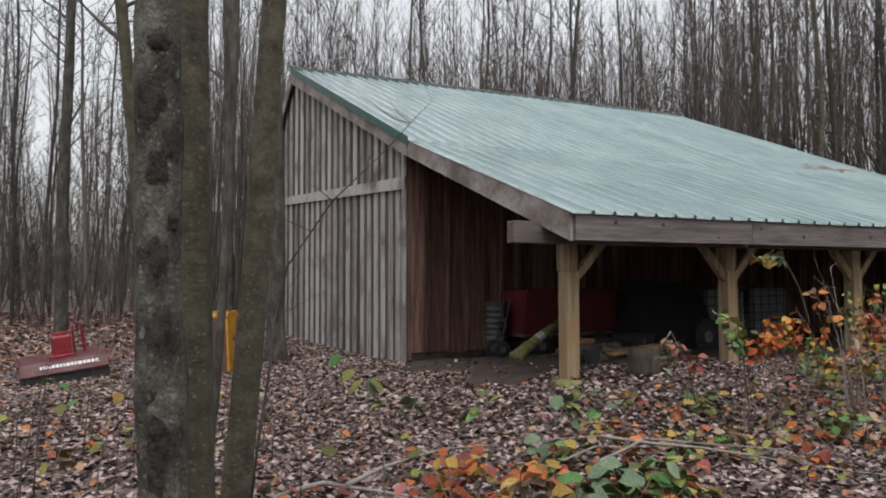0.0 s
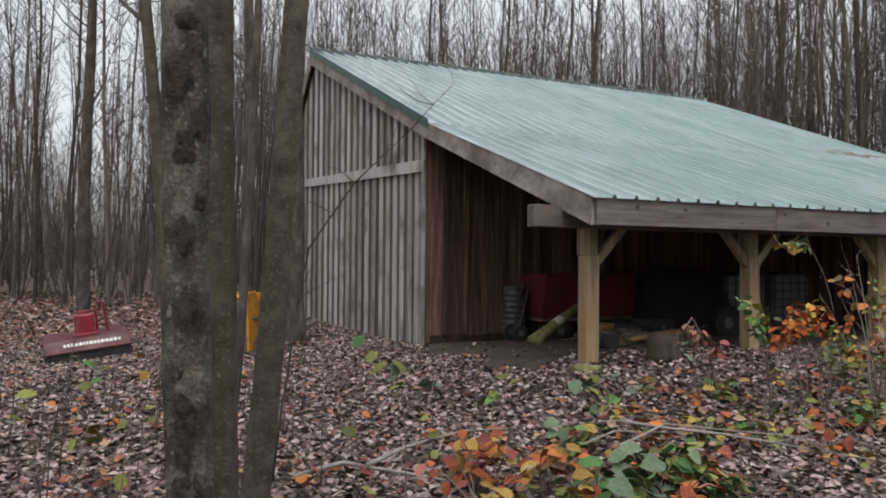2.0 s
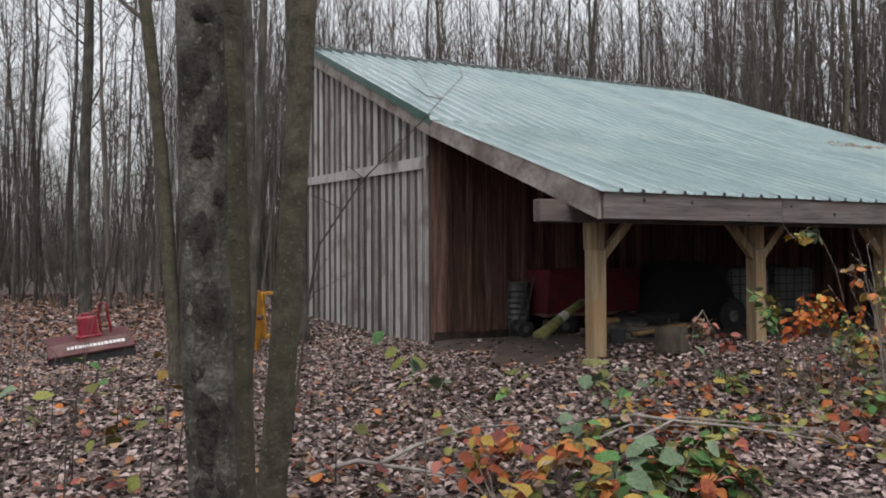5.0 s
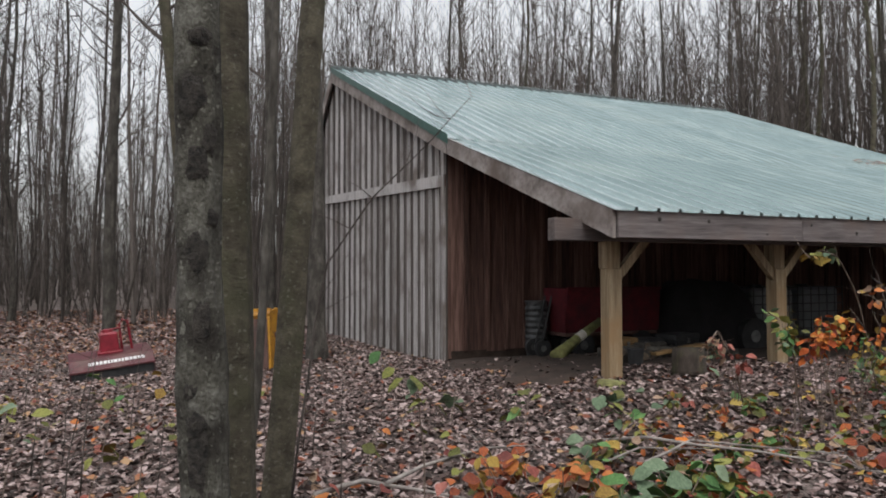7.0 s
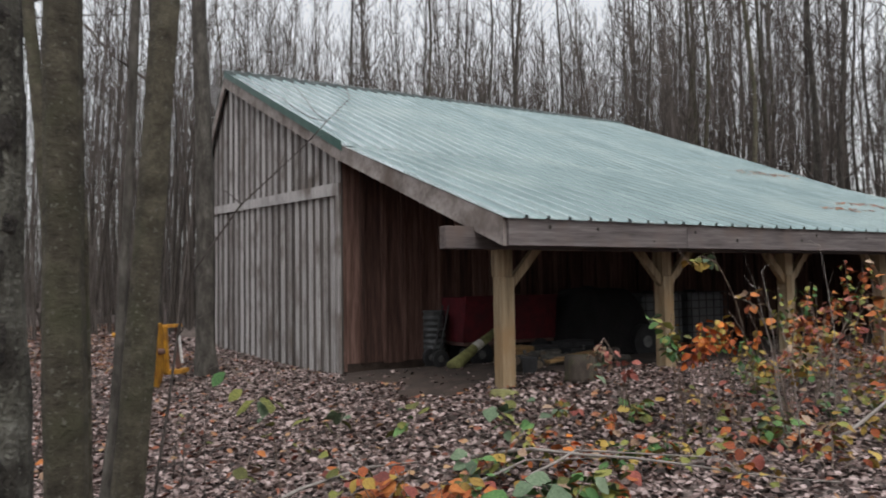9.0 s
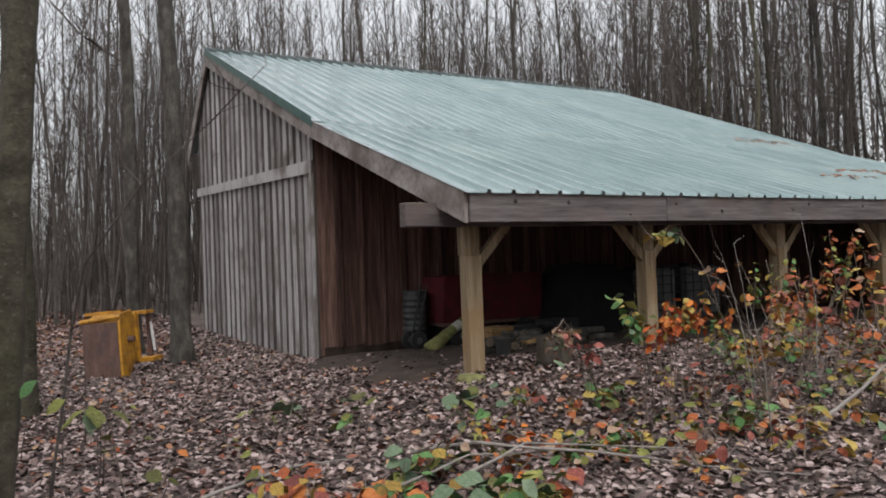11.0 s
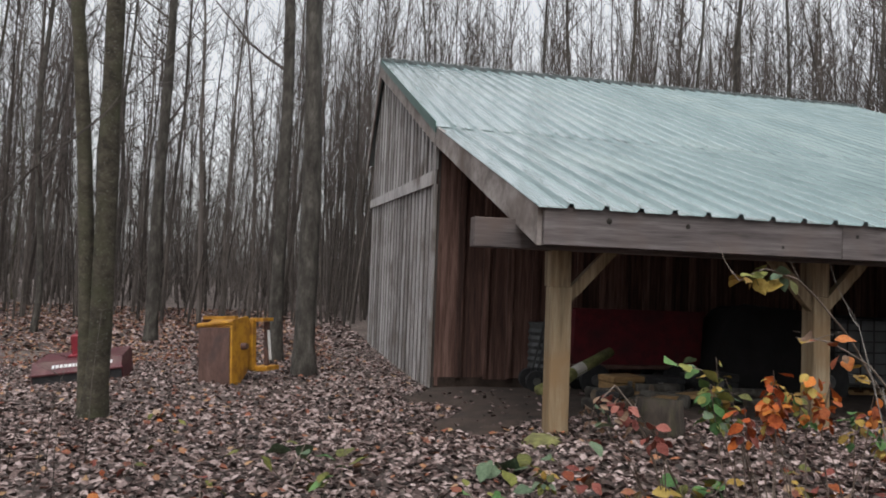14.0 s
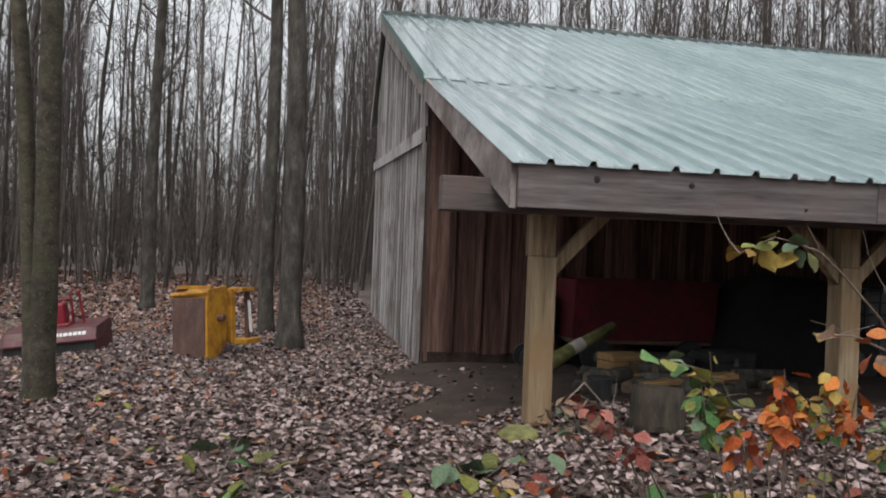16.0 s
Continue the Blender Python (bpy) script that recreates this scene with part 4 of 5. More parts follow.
def log_round(x, y, r, h, lean, seed, label):
    rd = random.Random(seed)
    m = thing("stump", label, "stump", "", pose(x, y, gz(x, y) - 0.03, lean[0], lean[1], seed * 40))
    a = Acc().tube([(0, 0, 0), (0.0, 0, 0.08), (0.01, 0, h * 0.6), (0.015, 0, h)], [r * 1.12, r * 1.02, r * 0.97, r * 0.94], 18, squash=[1 + 0.1 * math.sin(i * 1.9 + seed) for i in range(18)])
    part("bark", a, M_ROT, m, smooth=True)
    part("cut_face", Acc().tube([(0.015, 0, h - 0.01), (0.015, 0, h + 0.006)], [r * 0.88, r * 0.87], 18), M_ROT, m)


log_round(1.22, 0.26, 0.19, 0.34, (4, -6), 5, "dark rotten tree stump standing in the leaves")

log = thing("leaning_log", "mossy green-yellow log with a peeled pale band", "log")
part("bark", Acc().tube([(1.12, 3.08, 0.16), (1.2, 3.1, 0.22), (1.6, 3.24, 0.42), (2.2, 3.46, 0.68)], [0.125, 0.10, 0.072, 0.06], 12, squash=[1, 1.08, 0.95, 1.04]), M_MOSSLOG, log, smooth=True)
part("peeled_band", Acc().tube([(1.6, 3.24, 0.425), (1.75, 3.295, 0.49)], [0.077, 0.075], 12), M_PALEWOOD, log, "pale peeled band")

barrel = thing("ribbed_barrel", "grey ribbed metal barrel against the board wall", "barrel", "", pose(1.62, 4.55, gz(1.6, 4.5)))
prof = [(0.0, 0.19)] + [(0.05 + k * 0.05, 0.205 if k % 2 else 0.185) for k in range(15)] + [(0.82, 0.19)]
part("body", Acc().tube([(0, 0, z + 0.12) for z, _ in prof], [r for _, r in prof], 24), M_ZINC, barrel)
part("rim", Acc().tube([(0, 0, 0.93), (0, 0, 0.955)], [0.205, 0.205], 24), M_ZINC, barrel)
part("base", Acc().tube([(0, 0, -0.02), (0, 0, 0.13)], [0.17, 0.18], 20), M_ZINC, barrel)

trolley = thing("hand_truck", "small hand truck with black wheels by the barrel", "hand truck", "", pose(1.28, 3.75, gz(1.3, 3.7) + 0.14))
for y in (-0.02, 0.3):
    wh = part("wheel", Acc().tube([(0, y, 0), (0.0, y + 0.06, 0)], [0.14, 0.14], 20), M_BLACK, trolley)
    part("hub", Acc().tube([(0, y - 0.012, 0), (0, y + 0.012, 0)], [0.05, 0.06], 12), M_STEEL, wh)
part("axle", Acc().tube([(0, -0.02, 0), (0, 0.36, 0)], [0.014, 0.014], 8), M_STEEL, trolley)
for y in (0.06, 0.26):
    part("rail", Acc().tube([(0.0, y, 0.02), (0.12, y, 0.5), (0.2, y, 0.85)], [0.016] * 3, 8), M_BLACK, trolley)


def chest(x, y, w, d, h, yaw, mat, label, name="toolbox"):
    m = thing(name, label, "box", "", pose(x, y, gz(x, y), 0, 0, yaw))
    part("body", Acc().box((-w / 2, -d / 2, 0), (w / 2, d / 2, h * 0.7)), mat, m, bevel=0.012)
    part("lid", Acc().box((-w / 2 - 0.006, -d / 2 - 0.006, h * 0.7 + 0.004), (w / 2 + 0.006, d / 2 + 0.006, h)), mat, m, bevel=0.014)
    part("latch", Acc().box((-0.03, -d / 2 - 0.016, h * 0.58), (0.03, -d / 2 - 0.004, h * 0.8)), M_STEEL, m)


chest(1.95, 2.6, 0.46, 0.3, 0.26, 14, M_SAWN, "dull orange-brown box on the bare earth")
chest(2.55, 2.9, 0.62, 0.36, 0.26, -6, M_BLACK, "black toolbox among stored things")
chest(3.3, 2.9, 0.6, 0.4, 0.34, 12, M_BLACK, "black plastic crate on the bare earth", "crate")

pail = thing("pail", "small dark blue-black plastic pail", "pail", "", pose(1.12, 1.15, gz(1.1, 1.15)))
part("body", Acc().tube([(0, 0, 0), (0, 0, 0.22)], [0.085, 0.105], 18), M_BLACK, pail)
part("rim", Acc().tube([(0, 0, 0.21), (0, 0, 0.235)], [0.112, 0.112], 18), M_BLACK, pail)

plk = thing("plank", "long orange-brown sawn plank on the earth", "plank", "loose planks", pose(2.15, 1.55, gz(2.1, 1.5) + 0.1, 0, -4, 6))
part("board", Acc().box((-0.5, -0.09, 0), (0.5, 0.09, 0.045)), M_SAWN, plk, bevel=0.004)
pad = thing("footing_stone", "flat mossy stone beside the post foot", "stone", "", pose(0.22, 0.45, gz(0.22, 0.45)))
part("stone", Acc().tube([(0, 0, -0.05), (0, 0, 0.02), (0, 0, 0.05)], [0.2, 0.2, 0.15], 13, squash=[1, 0.9, 1.1, 0.8, 0.75]), M_MOSSLOG, pad, smooth=True)
rd = random.Random(31)
for k in range(16):
    x, y = rd.uniform(1.2, 3.4), rd.uniform(1.4, 2.4)
    L, r = rd.uniform(0.3, 0.55), rd.uniform(0.045, 0.08)
    z = gz(x, y) + r * 0.9 + (0.1 if k > 10 else 0)
    lg = thing("firewood", "split firewood log with pale cut end", "firewood", "firewood logs", pose(x, y, z, 0, 0, rd.uniform(-50, 50)))
    part("bark", Acc().tube([(-L / 2, 0, 0), (0, rd.uniform(-0.01, 0.01), 0), (L / 2, 0, 0)], [r, r * 1.04, r * 0.97], 9), M_BARK, lg, smooth=True)
    part("cut_end", Acc().tube([(-L / 2 - 0.004, 0, 0), (-L / 2 + 0.003, 0, 0)], [r * 0.92, r * 0.92], 9), M_LOGEND, lg)
for k in range(5):
    x, y = 1.5 + 0.32 * k, 1.9 + 0.12 * k
    pk = thing("plank", "short sawn tan plank lying on the earth", "plank", "loose planks", pose(x, y, gz(x, y) + 0.03 + 0.035 * (k % 2), 0, 0, 25 - 17 * k))
    part("board", Acc().box((-0.4, -0.06, 0), (0.4, 0.06, 0.03)), M_SAWN, pk)


# ---- fallen branches and saplings ----
def stick(name, label, pts, r, seed, mat=None, category="branch", twigs=0, twig_len=0.5):
    rd = random.Random(seed)
    m = thing(name, label, category)
    fine = []
    for i in range(len(pts) - 1):
        a, b = Vector(pts[i]), Vector(pts[i + 1])
        for t in (0, 0.5):
            j = Vector((rd.uniform(-1, 1), rd.uniform(-1, 1), rd.uniform(-1, 1))) * (0.02 * (b - a).length if t else 0)
            fine.append(a.lerp(b, t) + j)
    fine.append(Vector(pts[-1]))
    n = len(fine)
    part("stem", Acc().tube(fine, [r * (1 - 0.75 * i / (n - 1)) for i in range(n)], 7), mat or M_STEM, m, smooth=True)
    for _ in range(twigs):
        i = rd.randint(n // 3, n - 1)
        q = rd.uniform(0, 6.28)
        tw = wander(rd, fine[i], (math.cos(q), math.sin(q), rd.uniform(0, 1)), twig_len * rd.uniform(0.4, 1), 4, 0.25)
        part("twig", Acc().tube(tw, [r * 0.35, r * 0.3, r * 0.22, r * 0.15, r * 0.08], 4), mat or M_STEM, m)
    return m


stick("sapling", "dark thin bare sapling arching beside the barn", [(-3.87, -1.6, -0.12), (-3.76, -1.6, 0.7), (-3.63, -1.6, 1.5), (-3.3, -1.6, 1.98), (-2.85, -1.6, 2.42), (-2.5, -1.6, 2.8)], 0.011, 1, M_TWIG, "sapling", 10, 0.9)
stick("fallen_branch", "pale grey fallen branch lying on leaves", [(-1.6, -1.75, 0.1), (-1.2, -2.0, 0.16), (-0.6, -2.45, 0.1), (-0.05, -2.95, 0.02), (0.5, -3.4, -0.03)], 0.016, 2, M_STICK, twigs=4)
stick("fallen_branch", "pale grey fallen branch lying on leaves", [(-1.45, -2.3, 0.06), (-0.9, -2.15, 0.14), (-0.3, -2.4, 0.08), (0.4, -2.9, 0.02)], 0.013, 3, M_STICK, twigs=4)
stick("fallen_branch", "pale grey fallen branch lying on leaves", [(-1.9, -2.2, 0.03), (-1.3, -2.05, 0.1), (-0.7, -2.2, 0.07)], 0.012, 4, M_STICK, twigs=3)
stick("fallen_branch", "forked pale grey branch lying on leaves", [(-3.75, -1.75, -0.06), (-3.4, -1.75, 0.0), (-3.1, -2.05, -0.02), (-2.75, -2.35, -0.05)], 0.022, 5, M_STICK)
stick("fallen_branch", "grey branch resting across another", [(-3.28, -1.88, 0.0), (-2.95, -1.75, 0.06), (-2.4, -1.6, 0.10), (-1.9, -1.5, 0.06)], 0.018, 6, M_STICK, twigs=3)
stick("fallen_branch", "pale bare branch leaning over the undergrowth", [(1.09, -2.82, 0.0), (1.52, -2.9, 0.19), (2.06, -2.97, 0.48), (2.66, -3.07, 0.88)], 0.022, 7, M_STICK)
for k, (x, y, h) in enumerate(((-5.2, -1.2, 1.1), (-5.6, -0.2, 1.3), (-4.9, 0.4, 0.9), (-6.4, 0.6, 1.5), (-3.5, -0.6, 0.8), (-5.9, 2.0, 1.2))):
    stick("sapling", "thin bare seedling in the leaves", [(x, y, -0.15), (x + 0.04, y, h * 0.5), (x + 0.12, y + 0.05, h)], 0.006, 40 + k, M_TWIG, "sapling", 6, 0.4)


rd = random.Random(91)
for k in range(16):
    x, y, h = rd.uniform(-6.6, -3.2), rd.uniform(-2.9, 1.6), rd.uniform(0.5, 1.2)
    if abs(x + 4.4) < 0.35 and y < -1.8:
        continue
    dx, dy = rd.uniform(-0.2, 0.2), rd.uniform(-0.2, 0.2)
    stick("sapling", "thin bare seedling in the leaves", [(x, y, gz(x, y) - 0.03), (x + 0.3 * dx, y + 0.3 * dy, h * 0.5), (x + dx, y + dy, h)], 0.005, 140 + k, M_TWIG, "sapling", 7, 0.4)


# ---- undergrowth with coloured leaves ----
def leaf_mat(name, dark, mid, light):
    return material(name, [(0.2, dark), (0.5, mid), (0.85, light)], (9, 9, 9), 0.8, bump=0.2, vary=0.6, by="object")


LEAF = {
    "orange": leaf_mat("orange_leaf", (0.12, 0.022, 0.008), (0.30, 0.07, 0.017), (0.42, 0.15, 0.035)),
    "bright": leaf_mat("bright_orange_leaf", (0.26, 0.04, 0.008), (0.47, 0.105, 0.014), (0.55, 0.2, 0.03)),
    "yellow": leaf_mat("yellow_leaf", (0.16, 0.09, 0.015), (0.31, 0.20, 0.035), (0.42, 0.31, 0.08)),
    "green": leaf_mat("green_leaf", (0.028, 0.075, 0.02), (0.06, 0.15, 0.038), (0.125, 0.23, 0.075)),
    "olive": leaf_mat("olive_leaf", (0.06, 0.06, 0.014), (0.14, 0.15, 0.03), (0.24, 0.24, 0.06)),
    "grey_green": leaf_mat("grey_green_leaf", (0.05, 0.08, 0.045), (0.10, 0.15, 0.085), (0.17, 0.22, 0.14)),
    "red": leaf_mat("red_leaf", (0.10, 0.022, 0.017), (0.23, 0.055, 0.04), (0.36, 0.14, 0.11)),
    "tan": leaf_mat("tan_leaf", (0.11, 0.06, 0.035), (0.24, 0.15, 0.095), (0.38, 0.28, 0.2)),
}


def leaf_mesh(name, mat, seed):
    """A pointed leaf, creased along its midrib and curled, one unit long."""
    rd = random.Random(seed)
    a = Acc()
    widths = [0.03, 0.2, 0.31, 0.37, 0.38, 0.34, 0.26, 0.13, 0.0]
    n = len(widths) - 1
    curl, twist, ph = rd.uniform(0.1, 0.7), rd.uniform(-0.5, 0.5), rd.uniform(0, 6)
    for k, w in enumerate(widths):
        t = k / n
        zc = -curl * t * t * 0.5
        for sgn, u in ((-1, 1.0), (-1, 0.5), (1, 0.0), (1, 0.5), (1, 1.0)):
            ww = sgn * w * u * (rd.uniform(0.92, 1.08) if u == 1.0 else 1)
            a.v.append(Vector((ww, t + (0.03 if u == 1.0 and k % 2 else 0), zc + abs(ww) * 0.16 + ww * twist * t + 0.03 * u * math.sin(ph + 9 * t))))
    for k in range(n):
        for c in range(4):
            b = 5 * k + c
            a.f.append((b, b + 1, b + 6, b + 5))
    me = bpy.data.meshes.new(name)
    me.from_pydata([tuple(p) for p in a.v], [], a.f)
    me.polygons.foreach_set("use_smooth", [True] * len(me.polygons))
    me.materials.append(mat)
    return me


LEAVES = {k: [leaf_mesh("leaf", m, i * 7 + n) for i in range(3)] for n, (k, m) in enumerate(LEAF.items())}


def add_leaf(rd, parent, p, d, size, kind):
    ob = new("leaf", LEAVES[kind][rd.randint(0, 2)])
    q = Vector(d).to_track_quat("Y", "Z").to_matrix().to_4x4()
    ob.matrix_basis = Matrix.Translation(p) @ q @ pose(0, 0, 0, rd.uniform(-30, 20), rd.uniform(-40, 40), 0) @ Matrix.Diagonal((size, size, size, 1))
    ob.parent = parent


def plant(label, x, y, h, spread, stems, leaves, kinds, seed, size=0.10, name="shrub", low=0.35):
    rd = random.Random(seed)
    m = thing(name, label, "shrub" if name == "shrub" else "plant", "undergrowth")
    for _ in range(stems):
        q = rd.uniform(0, 6.28)
        L = h * rd.uniform(0.75, 1.1)
        p = (x + rd.uniform(-0.05, 0.05), y + rd.uniform(-0.05, 0.05), gz(x, y) - 0.03)
        st = wander(rd, p, (math.cos(q) * spread, math.sin(q) * spread, 1), L, 6, 0.16)
        part("stem", Acc().tube(st, [0.007 * (1 - 0.7 * i / 6) for i in range(7)], 5), M_STEM, m)
        for _ in range(leaves):
            t = rd.uniform(low, 1.0) * 6
            i = min(int(t), 5)
            b = st[i].lerp(st[i + 1], t - i)
            an = rd.uniform(0, 6.28)
            d = Vector((math.cos(an), math.sin(an), rd.uniform(-0.6, 0.35)))
            s0 = size * rd.uniform(0.6, 1.3)
            add_leaf(rd, m, b + d.normalized() * rd.uniform(0.01, 0.07), d, s0, rd.choice(kinds))
    return m


def vine(label, pts, r, leaf_from, leaves, kinds, seed, size):
    rd = random.Random(seed)
    m = stick("bramble", label, pts, r, seed, M_STEM, "bramble", 2, 0.3)
    P = [Vector(p) for p in pts]
    for _ in range(leaves):
        t = rd.uniform(leaf_from, len(P) - 1.001)
        i = int(t)
        b = P[i].lerp(P[i + 1], t - i)
        an = rd.uniform(0, 6.28)
        d = Vector((math.cos(an), math.sin(an), rd.uniform(-0.9, 0.3)))
        add_leaf(rd, m, b + d * 0.03, d, 0.8 * size * rd.uniform(0.5, 1.25), rd.choice(kinds))


vine("arching bramble with yellow-green leaves at its tip", [(2.1, -1.5, 0.1), (1.75, -1.65, 0.8), (1.3, -1.9, 1.2), (1.0, -2.05, 1.40), (0.70, -2.18, 1.58), (0.47, -2.22, 1.63), (0.30, -2.25, 1.56)], 0.008, 4.3, 19, ["olive", "grey_green", "yellow", "olive"], 50, 0.115)
vine("arching bramble with orange leaves", [(1.6, -2.2, 0.1), (1.3, -2.25, 0.9), (0.95, -2.4, 1.15), (0.55, -2.6, 1.28), (0.3, -2.7, 1.3)], 0.008, 2.2, 9, ["orange", "orange", "tan", "yellow"], 51, 0.10)
vine("low bramble with pinkish red leaves", [(0.6, -1.2, 0.15), (0.3, -1.4, 0.6), (-0.05, -1.55, 0.92), (-0.2, -1.6, 0.8), (-0.25, -1.62, 0.6)], 0.007, 1.3, 9, ["red", "tan", "red", "grey_green"], 52, 0.12)
vine("leafy bramble with dull green leaves", [(0.9, -1.6, 0.1), (0.65, -1.75, 0.7), (0.35, -1.88, 1.05), (0.1, -1.95, 1.1)], 0.007, 1.2, 12, ["green", "grey_green", "olive", "yellow"], 53, 0.13)
vine("tall seedling with dull grey-green and olive leaves", [(-3.55, -3.3, -0.12), (-3.6, -3.4, 0.55), (-3.66, -3.48, 0.93), (-3.87, -3.6, 1.1)], 0.005, 1.6, 9, ["grey_green", "olive", "olive", "green"], 56, 0.105)
vine("thin seedling with mottled olive leaves", [(-4.9, -3.2, -0.12), (-4.85, -3.25, 0.6), (-4.74, -3.3, 1.04)], 0.004, 1.3, 5, ["olive", "olive", "yellow"], 57, 0.09)
vine("thin seedling with yellow-green leaves", [(-5.1, -3.2, -0.12), (-5.05, -3.25, 0.5), (-4.98, -3.3, 0.8)], 0.004, 1.2, 4, ["yellow", "olive"], 58, 0.09)
vine("thin seedling with olive leaves", [(-5.4, -3.2, -0.12), (-5.36, -3.25, 0.6), (-5.28, -3.3, 0.92)], 0.004, 1.3, 4, ["olive", "grey_green"], 59, 0.09)
stick("sapling", "thin pale bare shrub stem", [(1.35, -2.3, 0.1), (1.3, -2.3, 0.8), (1.22, -2.25, 1.5)], 0.006, 60, M_STICK, "sapling", 4, 0.45)
stick("sapling", "thin pale bare shrub stem", [(0.75, -2.9, 0.0), (0.7, -2.9, 0.6), (0.62, -2.85, 1.1)], 0.006, 61, M_STICK, "sapling", 3, 0.3)
stick("sapling", "thin pale bare shrub stem", [(1.0, -2.6, 0.1), (0.92, -2.55, 0.8), (0.8, -2.5, 1.35)], 0.006, 54, M_STICK, "sapling", 4, 0.4)
stick("sapling", "thin pale bare shrub stem", [(2.3, -2.2, 0.1), (2.35, -2.2, 0.9), (2.25, -2.15, 1.75)], 0.006, 55, M_STICK, "sapling", 5, 0.5)

HOT = ["orange", "orange", "orange", "red", "yellow", "tan"]


def cluster(label, c, r, n, kinds, size, seed, foot):
    """A spray of leaves on thin stems that rise from one foot."""
    rd = random.Random(seed)
    m = thing("shrub", label, "shrub", "undergrowth")
    c, base = Vector(c), Vector((foot[0], foot[1], gz(*foot) - 0.03))
    tips = []
    for _ in range(max(2, n // 7)):
        e = c + Vector((rd.gauss(0, r[0]), rd.gauss(0, r[1]), rd.gauss(0, r[2] * 0.7)))
        mid = base.lerp(e, 0.55) + Vector((rd.uniform(-0.06, 0.06), rd.uniform(-0.06, 0.06), 0.12))
        pts = [base, base.lerp(mid, 0.6) + Vector((0, 0, 0.04)), mid, mid.lerp(e, 0.6) + Vector((0, 0, 0.03)), e]
        part("stem", Acc().tube(pts, [0.0045, 0.004, 0.0035, 0.003, 0.002], 5), M_STEM, m)
        tips.append((mid, e))
    for _ in range(int(n * 2.6)):
        mid, e = rd.choice(tips)
        b = mid.lerp(e, rd.uniform(0.35, 1.05))
        an = rd.uniform(0, 6.28)
        d = Vector((math.cos(an), math.sin(an), rd.uniform(-1.4, 0.15)))
        add_leaf(rd, m, b + d.normalized() * rd.uniform(0.01, 0.05), d, 0.5 * size * rd.uniform(0.5, 1.3), rd.choice(kinds))


CLUSTERS = [
    ("shrub with massed bright orange leaves", (0.62, -2.10, 0.93), (0.11, 0.08, 0.12), 30, ["bright", "bright", "orange", "bright", "red"], 0.15, (0.7, -2.0)),
    ("shrub with orange and yellow leaves", (0.80, -2.12, 1.04), (0.14, 0.10, 0.08), 22, ["bright", "yellow", "bright"], 0.14, (0.9, -2.0)),
    ("shrub with orange leaves", (1.0, -2.2, 1.06), (0.12, 0.10, 0.07), 14, ["bright", "orange"], 0.12, (1.1, -2.0)),
    ("shrub with dull green leaves", (0.26, -1.93, 1.0), (0.14, 0.08, 0.06), 20, ["green", "grey_green", "green", "olive"], 0.15, (0.6, -1.8)),
    ("shrub with yellow-green leaves", (0.45, -2.0, 1.06), (0.10, 0.08, 0.06), 9, ["olive", "yellow"], 0.12, (0.7, -1.8)),
    ("shrub with yellow and olive leaves", (1.2, -2.1, 0.92), (0.24, 0.12, 0.08), 22, ["yellow", "olive", "green", "yellow"], 0.12, (1.3, -1.9)),
    ("tall shrub with green and olive leaves", (1.75, -2.2, 1.38), (0.2, 0.15, 0.2), 26, ["olive", "green", "yellow", "olive"], 0.11, (1.9, -2.0)),
    ("shrub with orange leaves", (1.85, -2.2, 1.0), (0.2, 0.15, 0.12), 24, HOT, 0.13, (1.9, -2.0)),
    ("low shrub with mixed autumn leaves", (1.5, -2.4, 0.68), (0.25, 0.2, 0.1), 22, ["orange", "yellow", "olive", "tan"], 0.12, (1.6, -2.2)),
    ("shrub with orange and red leaves", (2.6, -2.0, 1.15), (0.25, 0.2, 0.12), 28, HOT, 0.13, (2.7, -1.9)),
    ("tall shrub with orange and olive leaves", (2.9, -2.1, 1.5), (0.2, 0.15, 0.12), 18, ["orange", "olive", "orange"], 0.12, (3.0, -1.9)),
    ("shrub with orange leaves", (3.2, -1.8, 0.85), (0.3, 0.2, 0.12), 26, HOT, 0.13, (3.2, -1.7)),
    ("shrub with yellow leaves", (3.9, -1.6, 1.2), (0.3, 0.2, 0.2), 26, ["yellow", "orange", "olive"], 0.12, (3.9, -1.5)),
    ("low plant with limp pinkish red leaves", (-0.02, -1.6, 0.86), (0.07, 0.04, 0.04), 8, ["red", "tan", "red"], 0.15, (0.5, -1.2)),
    ("low plant with limp pinkish red leaves", (0.14, -1.65, 0.70), (0.05, 0.04, 0.05), 6, ["red"], 0.15, (0.5, -1.2)),
    ("low plant with pale withered leaves", (-0.24, -1.6, 0.86), (0.07, 0.05, 0.04), 10, ["tan", "grey_green", "tan"], 0.11, (0.4, -1.2)),
    ("low plant with olive and orange leaves", (-0.45, -1.4, 0.35), (0.12, 0.1, 0.1), 10, ["olive", "grey_green", "yellow"], 0.12, (-0.4, -1.3)),
]
for k, (lb, c, r, n, kinds, sz, ft) in enumerate(CLUSTERS):
    cluster(lb, c, r, n, kinds, sz, 800 + k, ft)
MIX = ["orange", "yellow", "olive", "green", "tan", "red"]
GRN = ["green", "green", "grey_green", "olive"]
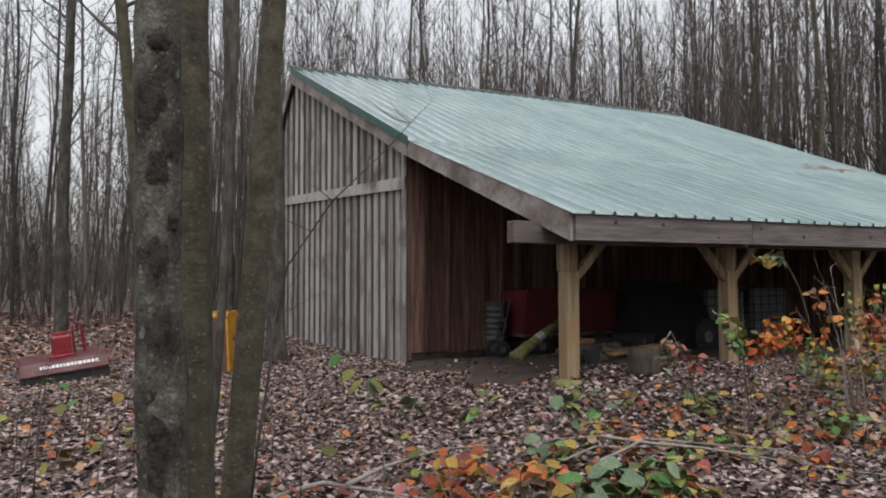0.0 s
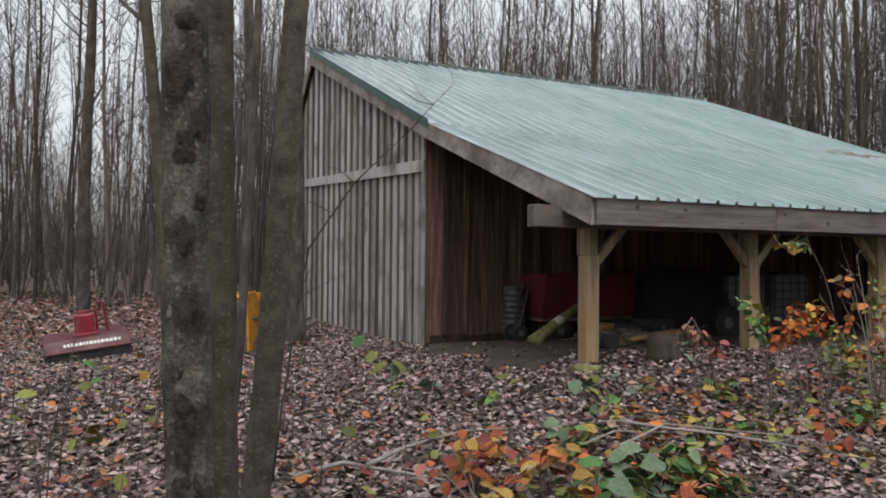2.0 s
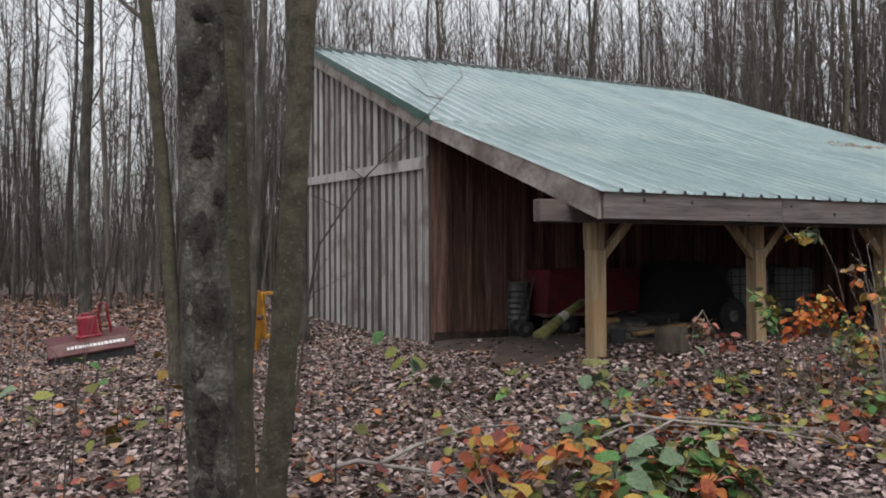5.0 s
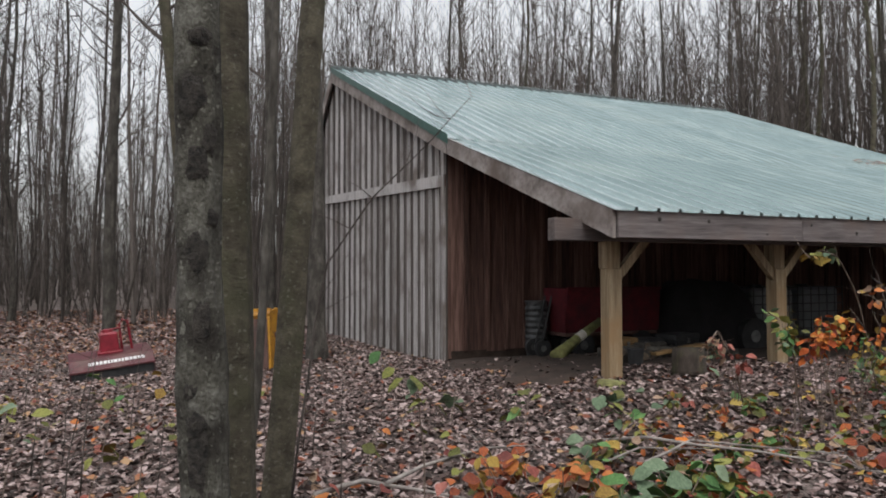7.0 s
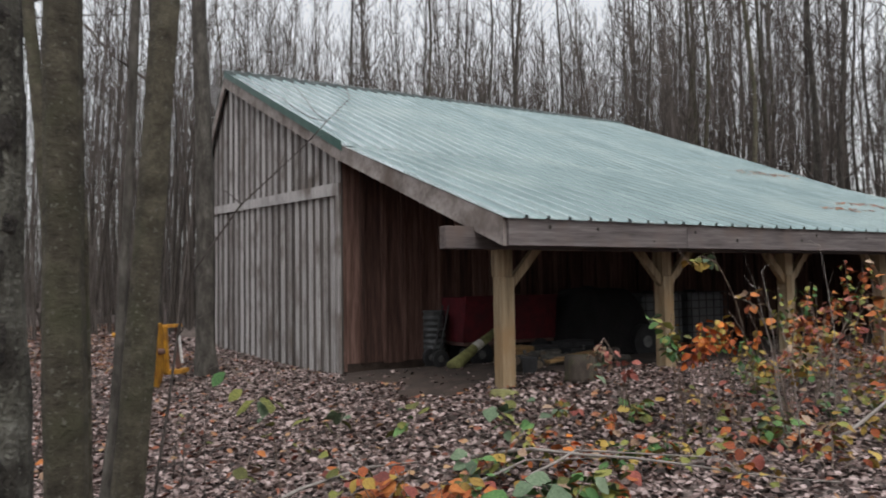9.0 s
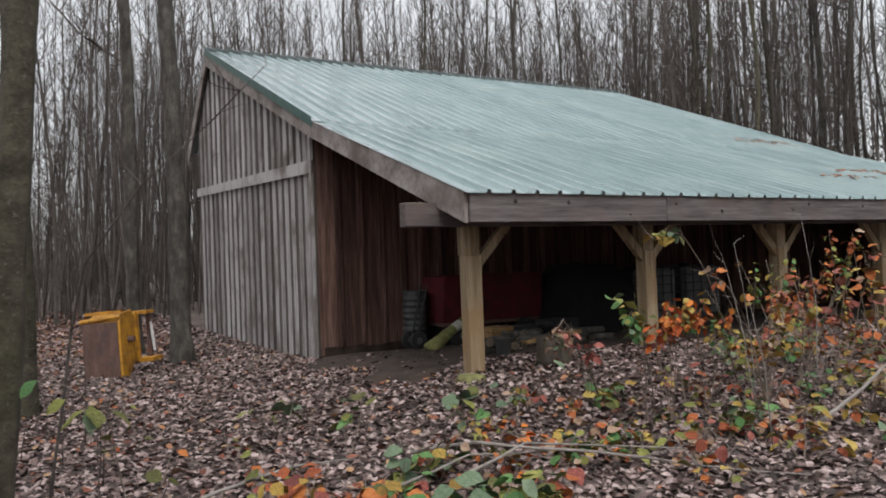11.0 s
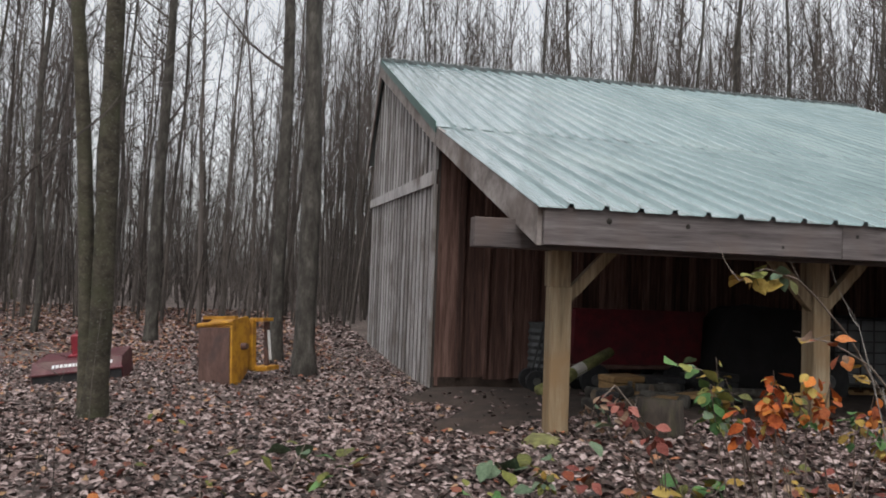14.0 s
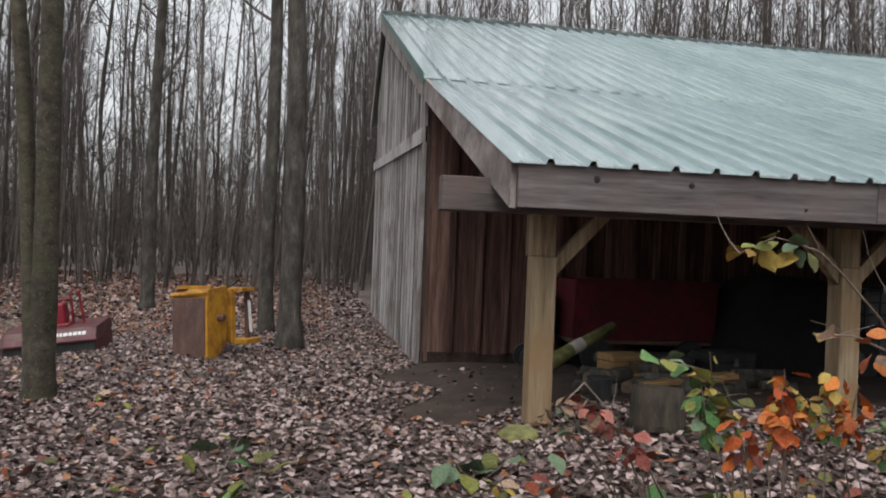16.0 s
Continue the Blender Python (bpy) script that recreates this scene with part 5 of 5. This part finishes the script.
SHRUBS = [
    ("leafy shrub with yellow and green leaves", 1.9, -2.0, 1.3, 0.3, 4, 8, ["yellow", "olive", "green", "yellow"], 0.10),
    ("leafy shrub with orange leaves", 2.7, -1.7, 1.35, 0.35, 4, 9, HOT, 0.12),
    ("leafy shrub with mixed autumn leaves", 3.4, -1.3, 1.4, 0.35, 4, 9, MIX, 0.11),
    ("leafy shrub with orange and yellow leaves", 3.0, -2.6, 1.1, 0.35, 4, 8, MIX, 0.12),
    ("leafy shrub with orange leaves", 4.4, -1.6, 1.5, 0.35, 4, 9, HOT, 0.12),
    ("leafy shrub with yellow leaves", 4.2, -0.6, 1.2, 0.35, 4, 8, ["yellow", "olive", "yellow", "tan"], 0.10),
    ("leafy shrub with mixed autumn leaves", 5.4, -0.9, 1.4, 0.35, 4, 9, MIX, 0.11),
    ("leafy shrub with mixed autumn leaves", 5.9, -2.0, 1.5, 0.35, 4, 9, MIX, 0.12),
    ("leafy shrub with orange leaves", 6.8, -1.2, 1.5, 0.35, 4, 8, HOT, 0.12),
]
for k, (lb, x, y, h, sp, st, lv, kinds, sz) in enumerate(SHRUBS):
    plant(lb, x, y, h, sp, st, lv, kinds, 300 + k, sz)
LOW = [
    ("low plant with broad green leaves", -1.95, -3.25, 0.5, 0.9, 7, 7, GRN, 0.17),
    ("low plant with broad green leaves", -1.6, -3.0, 0.45, 0.9, 6, 7, GRN, 0.16),
    ("low plant with broad green leaves", -2.3, -3.45, 0.35, 0.9, 4, 6, ["green", "olive", "green"], 0.13),
    ("low plant with grey-green leaves", -1.55, -1.9, 0.4, 0.6, 3, 6, ["grey_green", "green"], 0.12),
    ("low plant with large dull green leaves", -1.9, 0.2, 0.5, 0.6, 2, 4, ["grey_green", "olive"], 0.15),
    ("low plant with large olive green leaves", -1.75, -0.9, 0.55, 0.5, 2, 4, ["olive", "green"], 0.16),
    ("low plant with large dull green leaves", -0.25, -0.35, 0.28, 0.9, 2, 5, ["olive", "grey_green"], 0.16),
    ("low seedling with orange leaves", -2.75, -2.4, 0.5, 0.6, 4, 6, HOT, 0.11),
    ("low seedling with orange leaves", -2.35, -2.55, 0.55, 0.6, 4, 6, HOT, 0.11),
    ("low seedling with orange and olive leaves", -2.6, -1.6, 0.5, 0.5, 3, 5, ["orange", "olive", "red"], 0.11),
    ("low seedling with orange leaves", -3.2, -1.2, 0.4, 0.5, 2, 5, ["orange", "tan", "olive"], 0.10),
    ("low plant with mottled green and yellow leaves", -6.0, 1.0, 0.6, 0.5, 2, 4, ["olive", "yellow"], 0.14),
    ("low plant with mottled olive leaves", -5.0, 1.8, 0.6, 0.5, 2, 4, ["olive", "green"], 0.14),
    ("low seedling with red leaves", -6.3, -0.6, 0.35, 0.6, 2, 4, ["orange", "red"], 0.12),
]
for k, (lb, x, y, h, sp, st, lv, kinds, sz) in enumerate(LOW):
    plant(lb, x, y, h, sp, st, lv, kinds, 400 + k, sz, "low_plant", 0.5)
rd = random.Random(78)
for k in range(16):
    x, y = rd.uniform(-3.1, -1.2), rd.uniform(-3.3, -1.7)
    kinds = (["orange", "orange", "red"], ["orange", "olive", "tan"], ["green", "olive"], ["orange", "yellow"])[k % 4]
    lb = ("seedling with rusty orange leaves", "seedling with orange and olive leaves", "seedling with green leaves", "seedling with orange and yellow leaves")[k % 4]
    plant(lb, x, y, rd.uniform(0.25, 0.5), 0.7, 3, 6, kinds, 700 + k, rd.uniform(0.09, 0.13), "seedling", 0.45)
rd = random.Random(77)
for k in range(46):
    x, y = rd.uniform(-2.6, 5.5), rd.uniform(-4.0, -0.6)
    if x < -0.8 and y > -1.4:
        continue
    if k % 3 == 0:
        kinds, lb = ["green", "olive", "grey_green"], "small green seedling in the leaf litter"
    elif k % 3 == 1:
        kinds, lb = ["orange", "red", "tan"], "small orange-leaved seedling in the leaf litter"
    else:
        kinds, lb = ["yellow", "orange", "olive"], "small yellow-leaved seedling in the leaf litter"
    plant(lb, x, y, rd.uniform(0.15, 0.45), 0.7, 2, 5, kinds, 500 + k, rd.uniform(0.07, 0.11), "seedling", 0.4)
for k in range(26):
    x, y = rd.uniform(-6.8, -2.5), rd.uniform(-2.6, 3.2)
    plant("small orange-leaved seedling in the leaf litter", x, y, rd.uniform(0.15, 0.35), 0.7, 2, 3, ["orange", "red", "tan", "olive"], 600 + k, rd.uniform(0.07, 0.1), "seedling", 0.4)
rd = random.Random(79)
for k in range(64):
    y = rd.uniform(-3.3, -0.1)
    x = 1.25 * (y + 6.72) - 4.94 + rd.uniform(0, 3.4)
    kinds, lb = ((["orange", "red", "tan"], "low seedling with rusty orange leaves"), (["yellow", "olive", "tan"], "low seedling with yellow and olive leaves"), (["orange", "yellow", "olive"], "low seedling with orange and yellow leaves"), (["green", "olive", "grey_green"], "low seedling with dull green leaves"))[k % 4]
    plant(lb, x, y, rd.uniform(0.2, 0.5), 0.7, 3, 6, kinds, 900 + k, rd.uniform(0.07, 0.11), "seedling", 0.4)
rd = random.Random(80)
for k in range(24):
    x, y = rd.uniform(-1.2, 1.2), rd.uniform(-2.5, -1.1)
    kinds, lb = ((["bright", "orange", "tan"], "tiny seedling with orange leaves in the litter"), (["yellow", "olive", "orange"], "tiny seedling with yellow leaves in the litter"), (["olive", "green", "yellow"], "tiny seedling with olive leaves in the litter"))[k % 3]
    plant(lb, x, y, rd.uniform(0.12, 0.3), 0.9, 3, 5, kinds, 1000 + k, rd.uniform(0.07, 0.11), "seedling", 0.4)
